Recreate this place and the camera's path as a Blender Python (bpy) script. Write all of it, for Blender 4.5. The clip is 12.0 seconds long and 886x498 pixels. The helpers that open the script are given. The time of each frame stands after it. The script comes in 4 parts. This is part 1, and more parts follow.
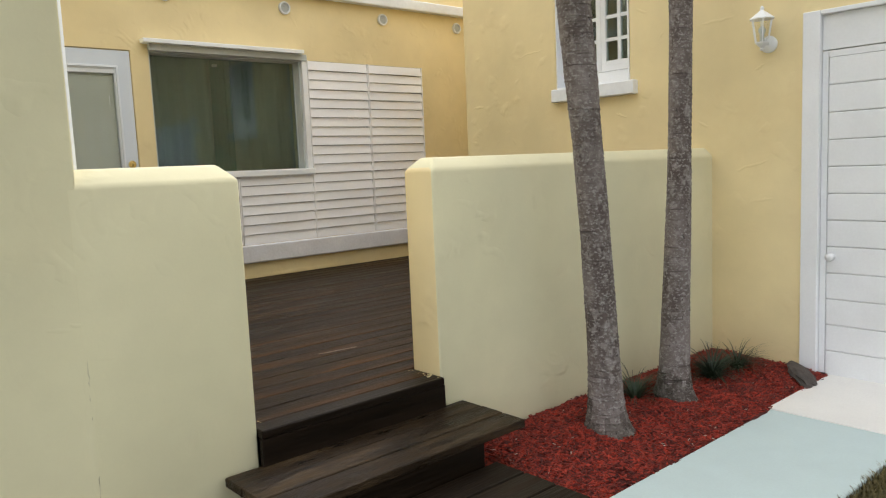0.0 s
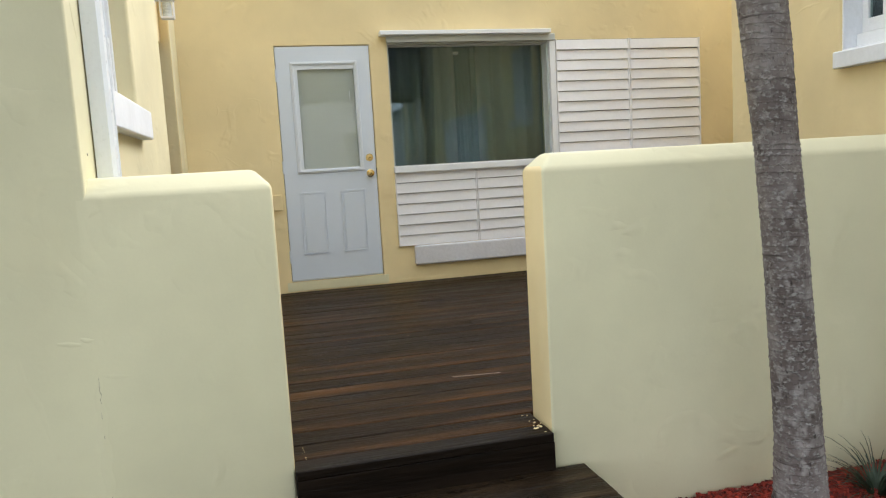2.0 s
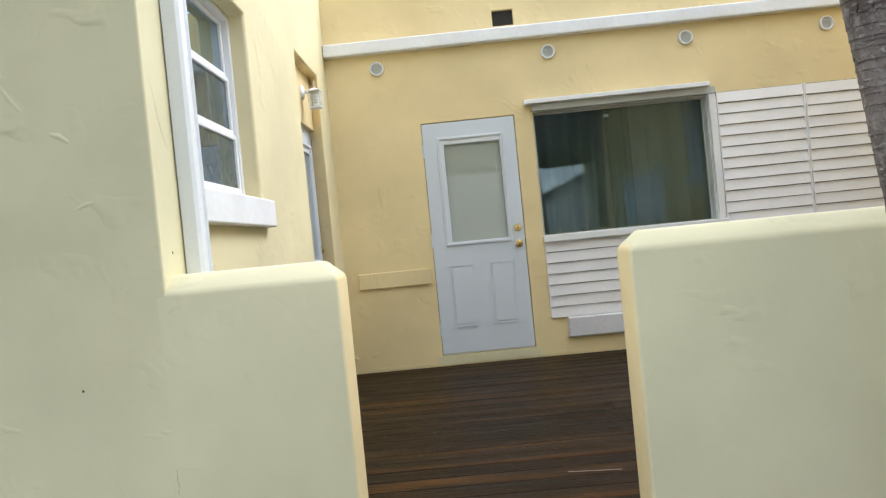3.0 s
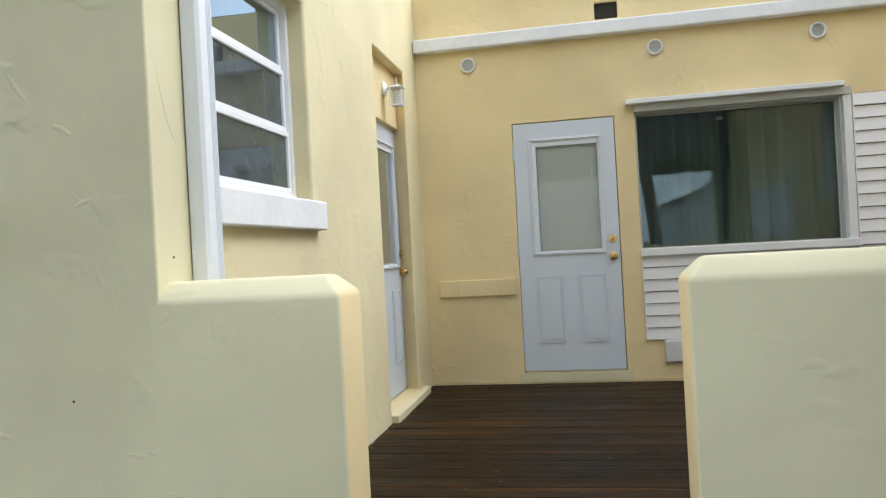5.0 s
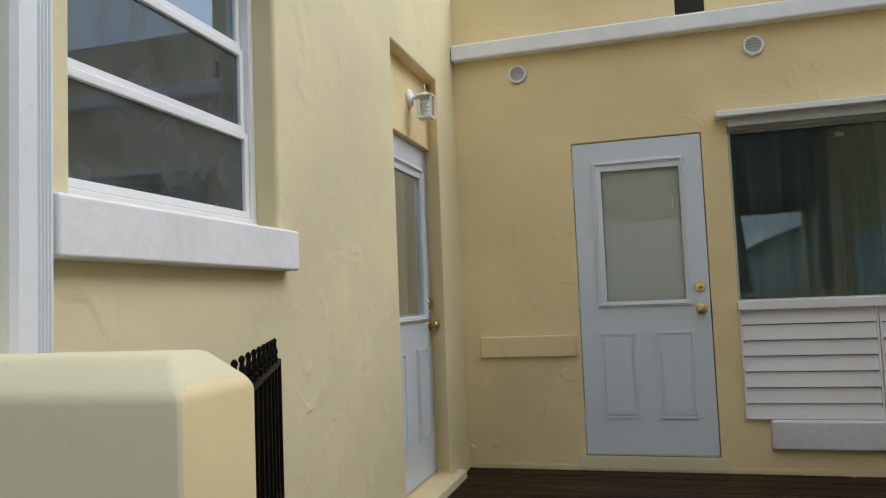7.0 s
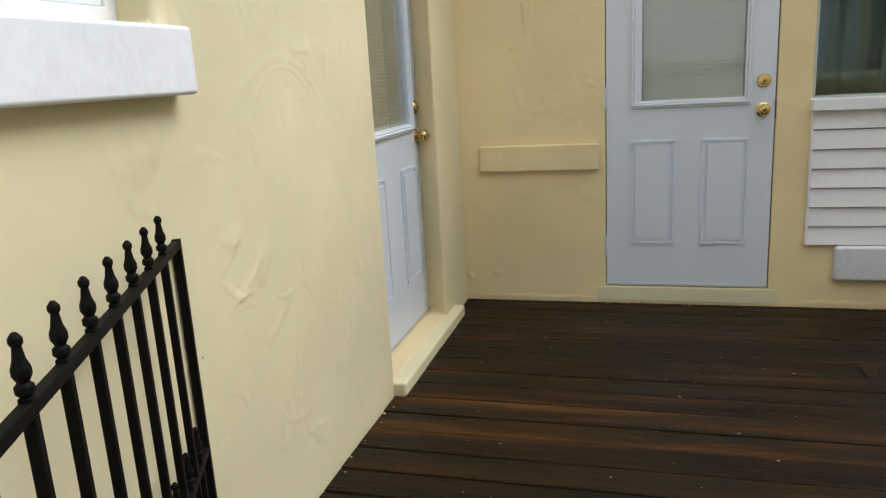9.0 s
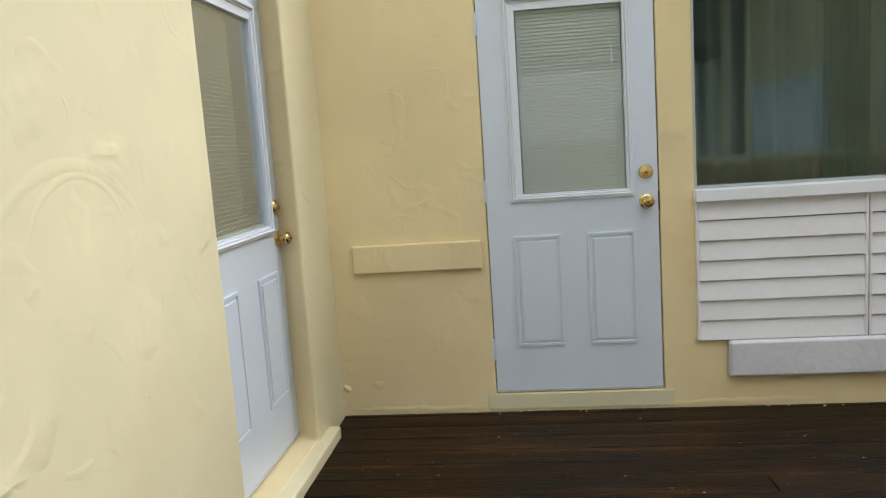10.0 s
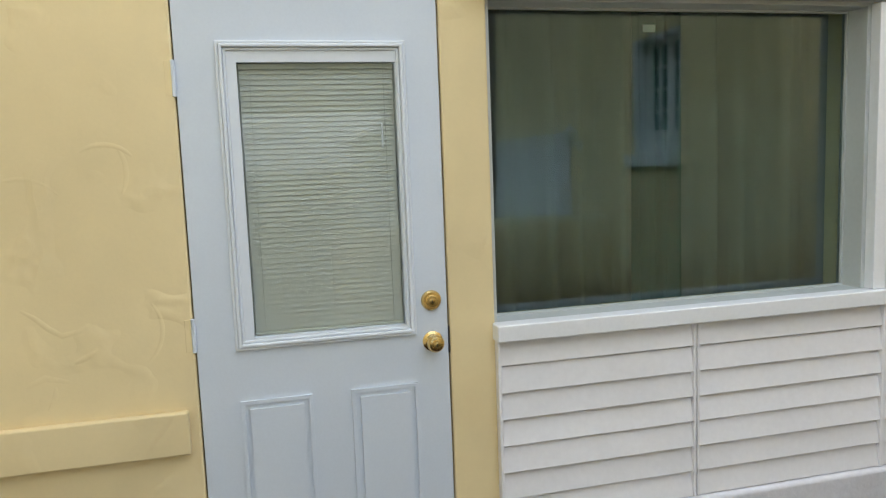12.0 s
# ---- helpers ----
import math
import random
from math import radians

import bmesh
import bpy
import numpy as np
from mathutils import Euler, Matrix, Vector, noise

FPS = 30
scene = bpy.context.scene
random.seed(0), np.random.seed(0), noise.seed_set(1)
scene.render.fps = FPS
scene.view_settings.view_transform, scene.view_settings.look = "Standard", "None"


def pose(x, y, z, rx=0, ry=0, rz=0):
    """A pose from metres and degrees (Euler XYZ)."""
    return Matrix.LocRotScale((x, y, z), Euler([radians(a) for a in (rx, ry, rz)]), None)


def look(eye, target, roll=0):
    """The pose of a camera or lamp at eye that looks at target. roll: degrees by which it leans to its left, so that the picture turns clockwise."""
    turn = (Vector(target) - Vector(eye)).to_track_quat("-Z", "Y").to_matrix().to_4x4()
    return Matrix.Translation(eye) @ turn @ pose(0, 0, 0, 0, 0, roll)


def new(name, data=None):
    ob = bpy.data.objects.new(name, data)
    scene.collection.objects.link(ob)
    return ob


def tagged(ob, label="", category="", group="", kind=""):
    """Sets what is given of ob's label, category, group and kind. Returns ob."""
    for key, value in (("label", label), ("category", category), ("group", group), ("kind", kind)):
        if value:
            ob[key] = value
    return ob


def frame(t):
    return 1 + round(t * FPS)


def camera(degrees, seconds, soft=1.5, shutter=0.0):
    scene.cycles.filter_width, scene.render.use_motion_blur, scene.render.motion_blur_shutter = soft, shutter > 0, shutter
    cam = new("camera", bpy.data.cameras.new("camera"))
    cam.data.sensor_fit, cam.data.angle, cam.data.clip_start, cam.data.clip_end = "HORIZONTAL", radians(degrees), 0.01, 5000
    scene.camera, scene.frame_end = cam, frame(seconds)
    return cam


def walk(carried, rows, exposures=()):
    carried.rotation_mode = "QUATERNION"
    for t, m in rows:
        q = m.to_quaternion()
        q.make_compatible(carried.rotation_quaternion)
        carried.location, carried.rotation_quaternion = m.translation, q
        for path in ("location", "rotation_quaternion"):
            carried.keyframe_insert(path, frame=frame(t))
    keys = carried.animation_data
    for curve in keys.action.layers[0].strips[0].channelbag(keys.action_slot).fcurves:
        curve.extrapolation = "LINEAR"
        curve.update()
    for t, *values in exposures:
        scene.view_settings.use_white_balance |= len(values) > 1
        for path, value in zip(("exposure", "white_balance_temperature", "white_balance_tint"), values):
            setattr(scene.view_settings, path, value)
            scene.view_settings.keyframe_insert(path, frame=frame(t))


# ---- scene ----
cam = camera(62.0, 12.0, soft=1.2)
PATH = [
    (0, (0.543, 0.516, 1.026), (1.851, 2.012, 0.799), -2.5),
    (0.5, (0.866, 0.558, 1.023), (2.057, 2.149, 0.798), -2.0),
    (1, (1.21, 0.633, 1.032), (2.159, 2.382, 0.834), -2.5),
    (1.5, (1.515, 0.622, 1.033), (2.146, 2.512, 0.861), -3.0),
    (2, (1.795, 0.603, 1.043), (2.274, 2.532, 0.816), -3.3),
    (2.5, (2.04, 0.717, 1.055), (2.324, 2.691, 0.897), -2.4),
    (3, (2.264, 0.719, 1.094), (2.223, 2.718, 1.071), -5.6),
    (3.2, (2.378, 0.716, 1.115), (2.2, 2.708, 1.105), -4.0),
    (4.8, (2.56, 1.014, 1.119), (2.221, 2.985, 1.134), -1.1),
    (5, (2.562, 1.116, 1.116), (2.189, 3.081, 1.122), -3.1),
    (5.5, (2.608, 1.459, 1.168), (2.083, 3.373, 1.41), -2.9),
    (6, (2.631, 1.719, 1.207), (2.051, 3.595, 1.587), -0.8),
    (6.5, (2.603, 1.972, 1.226), (2.131, 3.859, 1.689), -0.9),
    (7, (2.52, 2.26, 1.131), (1.976, 4.179, 1.267), -2.3),
    (7.2, (2.512, 2.378, 1.111), (1.877, 4.274, 1.155), -1.9),
    (8.8, (2.314, 3.103, 1.225), (1.749, 4.977, 0.814), -3.9),
    (9, (2.247, 3.203, 1.267), (1.718, 5.075, 0.803), -3.3),
    (9.2, (2.215, 3.298, 1.307), (1.722, 5.173, 0.814), -3.8),
    (9.5, (2.196, 3.401, 1.343), (1.918, 5.35, 0.99), -4.7),
    (10, (2.247, 3.611, 1.313), (2.011, 5.579, 1.044), -3.9),
    (10.5, (2.287, 3.852, 1.442), (2.035, 5.811, 1.127), -2.0),
    (11, (2.214, 4.154, 1.511), (2.186, 6.132, 1.218), -2.6),
    (11.5, (2.195, 4.492, 1.573), (2.463, 6.45, 1.265), -3.7),
    (12, (2.265, 4.796, 1.595), (2.74, 6.725, 1.364), -2.2),
]
EXPOSURES = [(0.0, 0.87, 6400, 11), (1.5, 1.0, 6120, 10), (3.0, 0.95, 5860, 10), (5.0, 0.74, 5830, 10), (5.5, 0.68, 5780, 10), (6.0, 0.51, 5800, 10), (6.6, 0.21, 5900, 10),
             (7.2, 0.10, 5920, 11), (9.0, 0.69, 5860, 11), (10.5, 0.92, 5790, 10), (12.0, 1.07, 5760, 10)]
walk(cam, [(t, look(eye, target, roll)) for t, eye, target, roll in PATH], EXPOSURES)

# ---- light ----
world = bpy.data.worlds.new("world")
scene.world = world
world.use_nodes = True
wn = world.node_tree.nodes
wl = world.node_tree.links
SUN_EL, SUN_AZ = radians(48), radians(70)
sky = wn.new("ShaderNodeTexSky")
sky.sky_type = "NISHITA"
sky.sun_disc = False
sky.sun_elevation, sky.sun_rotation = SUN_EL, SUN_AZ
sky.air_density, sky.dust_density, sky.ozone_density = 1.0, 6.0, 1.0
sky_gain = wn.new("ShaderNodeVectorMath")
sky_gain.operation = "SCALE"
sky_gain.inputs[3].default_value = 0.13
wl.new(sky.outputs[0], sky_gain.inputs[0])
# a high, bright layer of cloud over the whole sky
coords, cloud, shade, cover = wn.new("ShaderNodeTexCoord"), wn.new("ShaderNodeTexNoise"), wn.new("ShaderNodeMix"), wn.new("ShaderNodeMix")
cloud.inputs["Scale"].default_value, cloud.inputs["Detail"].default_value = 4.5, 7.0
wl.new(coords.outputs["Generated"], cloud.inputs["Vector"])
shade.data_type = cover.data_type = "RGBA"
shade.inputs[6].default_value, shade.inputs[7].default_value = (0.92, 0.95, 0.975, 1), (1.8, 1.8, 1.79, 1)
banks = wn.new("ShaderNodeMapRange")
banks.inputs[1].default_value, banks.inputs[2].default_value = 0.52, 0.61
wl.new(cloud.outputs["Fac"], banks.inputs[0])
wl.new(banks.outputs[0], shade.inputs[0])
cover.inputs[0].default_value = 0.82
wl.new(sky_gain.outputs[0], cover.inputs[6])
wl.new(shade.outputs[2], cover.inputs[7])
wl.new(cover.outputs[2], wn["Background"].inputs[0])
wn["Background"].inputs[1].default_value = 1.0
sun = new("sun", bpy.data.lights.new("sun", "SUN"))
sun.data.energy, sun.data.angle, sun.data.color = 1.05, radians(35), (1.0, 0.97, 0.92)
sun.matrix_world = look((0, 0, 0), (-math.sin(SUN_AZ) * math.cos(SUN_EL), -math.cos(SUN_AZ) * math.cos(SUN_EL), -math.sin(SUN_EL)))


# ---- materials ----
def material(name, colour, rough=0.6, metal=0.0, scale=3.0, vary=0.12, fine=60.0, bump=0.2, bump_dist=0.004, dark=None,
             stain=0.0, stain_colour=(0.2, 0.17, 0.12), random=0.0, coarse_bump=0.0, spec=0.5, stretch=(1, 1, 1), trowel=0.0, own=False, rvary=0.0, island=0.0, streak=None, patch=None):
    """A node material: base colour with variation at two scales, stains, and relief."""
    m = bpy.data.materials.new(name)
    m.use_nodes = True
    n, l = m.node_tree.nodes, m.node_tree.links
    b = n["Principled BSDF"]
    b.inputs["Roughness"].default_value, b.inputs["Metallic"].default_value = rough, metal
    b.inputs["Specular IOR Level"].default_value = spec
    co = n.new("ShaderNodeTexCoord")
    mp = n.new("ShaderNodeMapping")
    mp.inputs["Scale"].default_value = stretch
    l.new(co.outputs["Object"], mp.inputs["Vector"])
    if own:
        # each piece is cut from another stretch of the grain
        info0, cut = n.new("ShaderNodeObjectInfo"), n.new("ShaderNodeVectorMath")
        cut.operation = "SCALE"
        cut.inputs[0].default_value = (37.0, 11.0, 23.0)
        l.new(info0.outputs["Random"], cut.inputs[3])
        l.new(cut.outputs[0], mp.inputs["Location"])
    geo = n.new("ShaderNodeNewGeometry")
    if stretch == (1, 1, 1):
        vec = geo.outputs["Position"]
    else:
        vec = mp.outputs["Vector"]

    def noise_at(s, detail=4.0, r=0.55):
        t = n.new("ShaderNodeTexNoise")
        t.inputs["Scale"].default_value, t.inputs["Detail"].default_value, t.inputs["Roughness"].default_value = s, detail, r
        l.new(vec, t.inputs["Vector"])
        return t.outputs["Fac"]

    def math_node(op, a, c):
        t = n.new("ShaderNodeMath")
        t.operation = op
        for i, v in enumerate((a, c)):
            if isinstance(v, (int, float)):
                t.inputs[i].default_value = v
            else:
                l.new(v, t.inputs[i])
        return t.outputs[0]

    def mixed(fac, a, c):
        t = n.new("ShaderNodeMix")
        t.data_type = "RGBA"
        for i, v in ((0, fac), (6, a), (7, c)):
            if isinstance(v, (int, float)):
                t.inputs[i].default_value = v
            elif isinstance(v, tuple):
                t.inputs[i].default_value = (*v[:3], 1)
            else:
                l.new(v, t.inputs[i])
        return t.outputs[2]

    def ramp(v, lo, hi):
        t = n.new("ShaderNodeMapRange")
        t.inputs[1].default_value, t.inputs[2].default_value = lo, hi
        l.new(v, t.inputs[0])
        return t.outputs[0]

    low = dark if dark else tuple(c * (1 - 2 * vary) for c in colour)
    big, small = noise_at(scale), noise_at(fine, 3.0)
    fac = math_node("ADD", math_node("MULTIPLY", ramp(big, 0.3, 0.7), 0.92 if trowel else 0.65), math_node("MULTIPLY", ramp(small, 0.3, 0.7), 0.08 if trowel else 0.35))
    col = mixed(fac, low, tuple(min(1, c * (1 + vary * 0.4)) for c in colour))
    if streak:
        col = mixed(math_node("MULTIPLY", ramp(noise_at(scale * 0.45, 5.0, 0.65), 0.52, 0.68), 0.8), col, streak)
    if patch:
        # broad uneven areas of another tone, drawn out along the boards
        drawn, area = n.new("ShaderNodeMapping"), n.new("ShaderNodeTexNoise")
        drawn.inputs["Scale"].default_value = (0.8, 2.6, 1.0)
        l.new(geo.outputs["Position"], drawn.inputs["Vector"])
        l.new(drawn.outputs[0], area.inputs["Vector"])
        area.inputs["Scale"].default_value, area.inputs["Detail"].default_value, area.inputs["Roughness"].default_value = 1.7, 5.0, 0.62
        col = mixed(math_node("MULTIPLY", ramp(area.outputs["Fac"], 0.46, 0.66), 0.65), col, patch)
    if stain:
        col = mixed(math_node("MULTIPLY", ramp(noise_at(scale * 0.6, 6.0, 0.7), 0.56, 0.75), stain), col, stain_colour)
    if random:
        info = n.new("ShaderNodeObjectInfo")
        hsv = n.new("ShaderNodeHueSaturation")
        l.new(math_node("ADD", math_node("MULTIPLY", info.outputs["Random"], 2 * random), 1 - random), hsv.inputs["Value"])
        l.new(col, hsv.inputs["Color"])
        col = hsv.outputs[0]
    if island:
        hsv = n.new("ShaderNodeHueSaturation")
        l.new(math_node("ADD", math_node("MULTIPLY", geo.outputs["Random Per Island"], 2 * island), 1 - island), hsv.inputs["Value"])
        l.new(col, hsv.inputs["Color"])
        col = hsv.outputs[0]
    l.new(col, b.inputs["Base Color"])
    height = math_node("MULTIPLY", small, 0.14 if trowel else 1.0)
    if coarse_bump:
        height = math_node("ADD", height, math_node("MULTIPLY", noise_at(scale * 2.2, 3.0 if trowel else 5.0, 0.45 if trowel else 0.6), coarse_bump))
    if trowel:
        # sparse swirled ridges and dents left by the trowel
        warp = n.new("ShaderNodeTexNoise")
        warp.inputs["Scale"].default_value, warp.inputs["Detail"].default_value, warp.inputs["Distortion"].default_value = 3.2, 2.0, 1.4
        l.new(vec, warp.inputs["Vector"])
        lump = noise_at(5.5, 2.0, 0.4)
        swirl = math_node("MULTIPLY", ramp(warp.outputs["Fac"], 0.50, 0.62), ramp(lump, 0.54, 0.70))
        height = math_node("ADD", height, math_node("MULTIPLY", swirl, 2.3 * trowel))
        height = math_node("ADD", height, math_node("MULTIPLY", noise_at(1.5, 2.0, 0.4), 12.0 * trowel))
    bp = n.new("ShaderNodeBump")
    bp.inputs["Strength"].default_value, bp.inputs["Distance"].default_value = bump, bump_dist
    l.new(height, bp.inputs["Height"])
    l.new(bp.outputs[0], b.inputs["Normal"])
    gloss_of = math_node("ADD", math_node("MULTIPLY", small, 0.16), rough - 0.08)
    if rvary:
        gloss_of = math_node("ADD", gloss_of, math_node("MULTIPLY", math_node("SUBTRACT", big, 0.5), 2 * rvary))
    l.new(gloss_of, b.inputs["Roughness"])
    return m


def glass_material(name, tint=(0.9, 0.95, 0.93), rough=0.0, see=0.85, f0=0.05, wobble=0.035, dust=0.0, cast=(1, 1, 1)):
    """A pane: mirror that grows towards glancing angles, over a tinted clear body."""
    m = bpy.data.materials.new(name)
    m.use_nodes = True
    n, l = m.node_tree.nodes, m.node_tree.links
    n.remove(n["Principled BSDF"])
    facing, power, gain = n.new("ShaderNodeLayerWeight"), n.new("ShaderNodeMath"), n.new("ShaderNodeMapRange")
    facing.inputs[0].default_value = 0.5
    power.operation = "POWER"
    power.inputs[1].default_value = 4.0
    l.new(facing.outputs["Facing"], power.inputs[0])
    gain.inputs[3].default_value, gain.inputs[4].default_value = f0, 1.0
    l.new(power.outputs[0], gain.inputs[0])
    clear, gloss, mix = n.new("ShaderNodeBsdfTransparent"), n.new("ShaderNodeBsdfGlossy"), n.new("ShaderNodeMixShader")
    clear.inputs[0].default_value = (*(c * see for c in tint), 1)
    gloss.inputs["Roughness"].default_value = rough
    geo, wob, bp = n.new("ShaderNodeNewGeometry"), n.new("ShaderNodeTexNoise"), n.new("ShaderNodeBump")
    wob.inputs["Scale"].default_value = 1.6
    l.new(geo.outputs["Position"], wob.inputs["Vector"])
    bp.inputs["Strength"].default_value, bp.inputs["Distance"].default_value = wobble, 0.02
    l.new(wob.outputs["Fac"], bp.inputs["Height"])
    l.new(bp.outputs[0], gloss.inputs["Normal"])
    l.new(gain.outputs[0], mix.inputs[0])
    l.new(clear.outputs[0], mix.inputs[1])
    l.new(gloss.outputs[0], mix.inputs[2])
    gloss.inputs["Color"].default_value = (*cast, 1)
    out = mix.outputs[0]
    if dust:
        # a dry film of dust with wiped swirls
        film, smear, span, over = n.new("ShaderNodeBsdfDiffuse"), n.new("ShaderNodeTexNoise"), n.new("ShaderNodeMapRange"), n.new("ShaderNodeMixShader")
        film.inputs[0].default_value = (0.13, 0.145, 0.15, 1)
        smear.inputs["Scale"].default_value, smear.inputs["Detail"].default_value, smear.inputs["Distortion"].default_value = 4.5, 3.0, 1.6
        l.new(geo.outputs["Position"], smear.inputs["Vector"])
        span.inputs[1].default_value, span.inputs[2].default_value = 0.35, 0.68
        span.inputs[3].default_value, span.inputs[4].default_value = 0.35 * dust, dust
        l.new(smear.outputs["Fac"], span.inputs[0])
        l.new(span.outputs[0], over.inputs[0])
        l.new(out, over.inputs[1])
        l.new(film.outputs[0], over.inputs[2])
        out = over.outputs[0]
    l.new(out, n["Material Output"].inputs[0])
    return m


def bark_material(name, pale, mid, deep):
    """Ringed palm bark: thin horizontal scars, pale lichen flecks and short upright cracks."""
    m = bpy.data.materials.new(name)
    m.use_nodes = True
    n, l = m.node_tree.nodes, m.node_tree.links
    b = n["Principled BSDF"]
    b.inputs["Roughness"].default_value, b.inputs["Specular IOR Level"].default_value = 0.92, 0.2
    geo = n.new("ShaderNodeNewGeometry")

    def field(stretch, scale, lo, hi, detail=3.0, bend=0.0):
        mp, t, r = n.new("ShaderNodeMapping"), n.new("ShaderNodeTexNoise"), n.new("ShaderNodeMapRange")
        mp.inputs["Scale"].default_value = stretch
        l.new(geo.outputs["Position"], mp.inputs["Vector"])
        l.new(mp.outputs[0], t.inputs["Vector"])
        t.inputs["Scale"].default_value, t.inputs["Detail"].default_value, t.inputs["Distortion"].default_value = scale, detail, bend
        r.inputs[1].default_value, r.inputs[2].default_value = lo, hi
        l.new(t.outputs["Fac"], r.inputs[0])
        return r.outputs[0]

    def mixed(fac, a, c):
        t = n.new("ShaderNodeMix")
        t.data_type = "RGBA"
        l.new(fac, t.inputs[0])
        for i, v in ((6, a), (7, c)):
            if isinstance(v, tuple):
                t.inputs[i].default_value = (*v, 1)
            else:
                l.new(v, t.inputs[i])
        return t.outputs[2]

    patches, scars = field((1, 1, 0.5), 7, 0.36, 0.64), field((1.2, 1.2, 15), 4, 0.60, 0.72, 3.0)
    blotches = field((1, 1, 0.8), 26, 0.50, 0.66, 4.0)
    flecks, cracks = field((1, 1, 1.4), 60, 0.52, 0.68, 5.0), field((1, 1, 0.35), 70, 0.63, 0.72, 3.0)
    col = mixed(patches, deep, mid)
    col = mixed(blotches, col, tuple(0.45 * p + 0.55 * c for p, c in zip(pale, mid)))
    col = mixed(cracks, col, tuple(0.5 * c for c in deep))
    col = mixed(flecks, col, pale)
    col = mixed(scars, col, tuple(0.75 * c for c in deep))
    l.new(col, b.inputs["Base Color"])
    low, bp = n.new("ShaderNodeMath"), n.new("ShaderNodeBump")
    low.operation = "SUBTRACT"
    l.new(flecks, low.inputs[0])
    l.new(cracks, low.inputs[1])
    bp.inputs["Strength"].default_value, bp.inputs["Distance"].default_value = 0.8, 0.006
    l.new(low.outputs[0], bp.inputs["Height"])
    l.new(bp.outputs[0], b.inputs["Normal"])
    return m


M_STUCCO = material("yellow_stucco", (0.85, 0.70, 0.39), 0.75, scale=1.1, vary=0.085, fine=90, bump=0.3, bump_dist=0.006, coarse_bump=3.0, trowel=1.0,
                    stain=0.35, stain_colour=(0.68, 0.50, 0.25))
M_PALE = material("pale_yellow_stucco", (0.73, 0.68, 0.447), 0.75, scale=1.1, vary=0.075, fine=90, bump=0.3, bump_dist=0.006, coarse_bump=3.0,
                  stain=0.25, stain_colour=(0.68, 0.58, 0.34), trowel=1.0)
M_HOUSE = material("warm_pale_stucco", (0.79, 0.71, 0.445), 0.75, scale=1.1, vary=0.08, fine=90, bump=0.3, bump_dist=0.006, coarse_bump=3.0,
                   stain=0.3, stain_colour=(0.68, 0.55, 0.30), trowel=1.0)
M_WHITE = material("white_paint", (0.85, 0.86, 0.87), 0.45, scale=2.5, vary=0.04, fine=70, bump=0.12, stain=0.12, stain_colour=(0.55, 0.53, 0.5))
M_ROUGH_WHITE = material("rough_white_paint", (0.86, 0.875, 0.90), 0.6, scale=3.5, vary=0.06, fine=30, bump=0.22, bump_dist=0.006, coarse_bump=1.5,
                         stain=0.25, stain_colour=(0.6, 0.58, 0.56))
M_CONCRETE = material("grey_white_concrete", (0.77, 0.765, 0.80), 0.75, scale=3.0, vary=0.1, fine=40, bump=0.35, bump_dist=0.006, coarse_bump=1.5,
                      stain=0.4, stain_colour=(0.55, 0.54, 0.56))
M_SLAT = material("white_slat_paint", (0.86, 0.85, 0.86), 0.5, scale=2.0, vary=0.05, fine=40, bump=0.12, random=0.03, stain=0.1, stain_colour=(0.6, 0.56, 0.52))
M_DOOR = material("pale_blue_white_paint", (0.67, 0.725, 0.80), 0.42, scale=1.5, vary=0.03, fine=120, bump=0.05)
M_LITE = material("white_moulding", (0.75, 0.79, 0.84), 0.4, scale=2.0, vary=0.03, fine=80, bump=0.03)
M_PIPE = material("bluish_white_metal_paint", (0.83, 0.865, 0.91), 0.3, scale=2.0, vary=0.03, fine=80, bump=0.04)
M_FRAME = material("white_vinyl", (0.85, 0.865, 0.90), 0.35, scale=2.0, vary=0.03, fine=80, bump=0.05)
M_GREYTRIM = material("grey_white_trim", (0.53, 0.55, 0.53), 0.5, scale=2.5, vary=0.05, fine=60, bump=0.15)
M_DECK = material("dark_deck_wood", (0.034, 0.0172, 0.0055), 0.43, scale=1.3, vary=0.3, streak=(0.095, 0.040, 0.0098), dark=(0.005, 0.0034, 0.0020), fine=8, bump=1.0, bump_dist=0.005, random=0.28,
                  stain=0.9, stain_colour=(0.004, 0.0036, 0.003), stretch=(0.8, 11, 11), spec=0.08, own=True, rvary=0.3, patch=(0.0085, 0.0062, 0.0034))
# dark wood with the shade of risers, deck edge and lower step mixed in
M_STEP = material("shaded_step_wood", (0.018, 0.0105, 0.0055), 0.48, scale=1.3, vary=0.3, dark=(0.004, 0.003, 0.002), fine=8, bump=0.8, bump_dist=0.004, random=0.25,
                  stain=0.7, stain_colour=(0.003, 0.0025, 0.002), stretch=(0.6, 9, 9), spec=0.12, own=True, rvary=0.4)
M_TREAD = material("worn_tread_wood", (0.032, 0.019, 0.0085), 0.44, scale=1.6, vary=0.3, streak=(0.085, 0.056, 0.029), dark=(0.005, 0.0037, 0.0025), fine=9, bump=1.0, bump_dist=0.006, random=0.25,
                   stain=0.6, stain_colour=(0.004, 0.0032, 0.0025), stretch=(2.2, 12, 12), spec=0.12, own=True, rvary=0.5, patch=(0.010, 0.007, 0.0045))
M_BLACK = material("black_iron", (0.008, 0.007, 0.0065), 0.55, metal=0.0, scale=8, vary=0.2, fine=90, bump=0.2, spec=0.06)
M_BRASS = material("brass", (0.72, 0.53, 0.22), 0.22, metal=1.0, scale=20, vary=0.08, fine=200, bump=0.03)
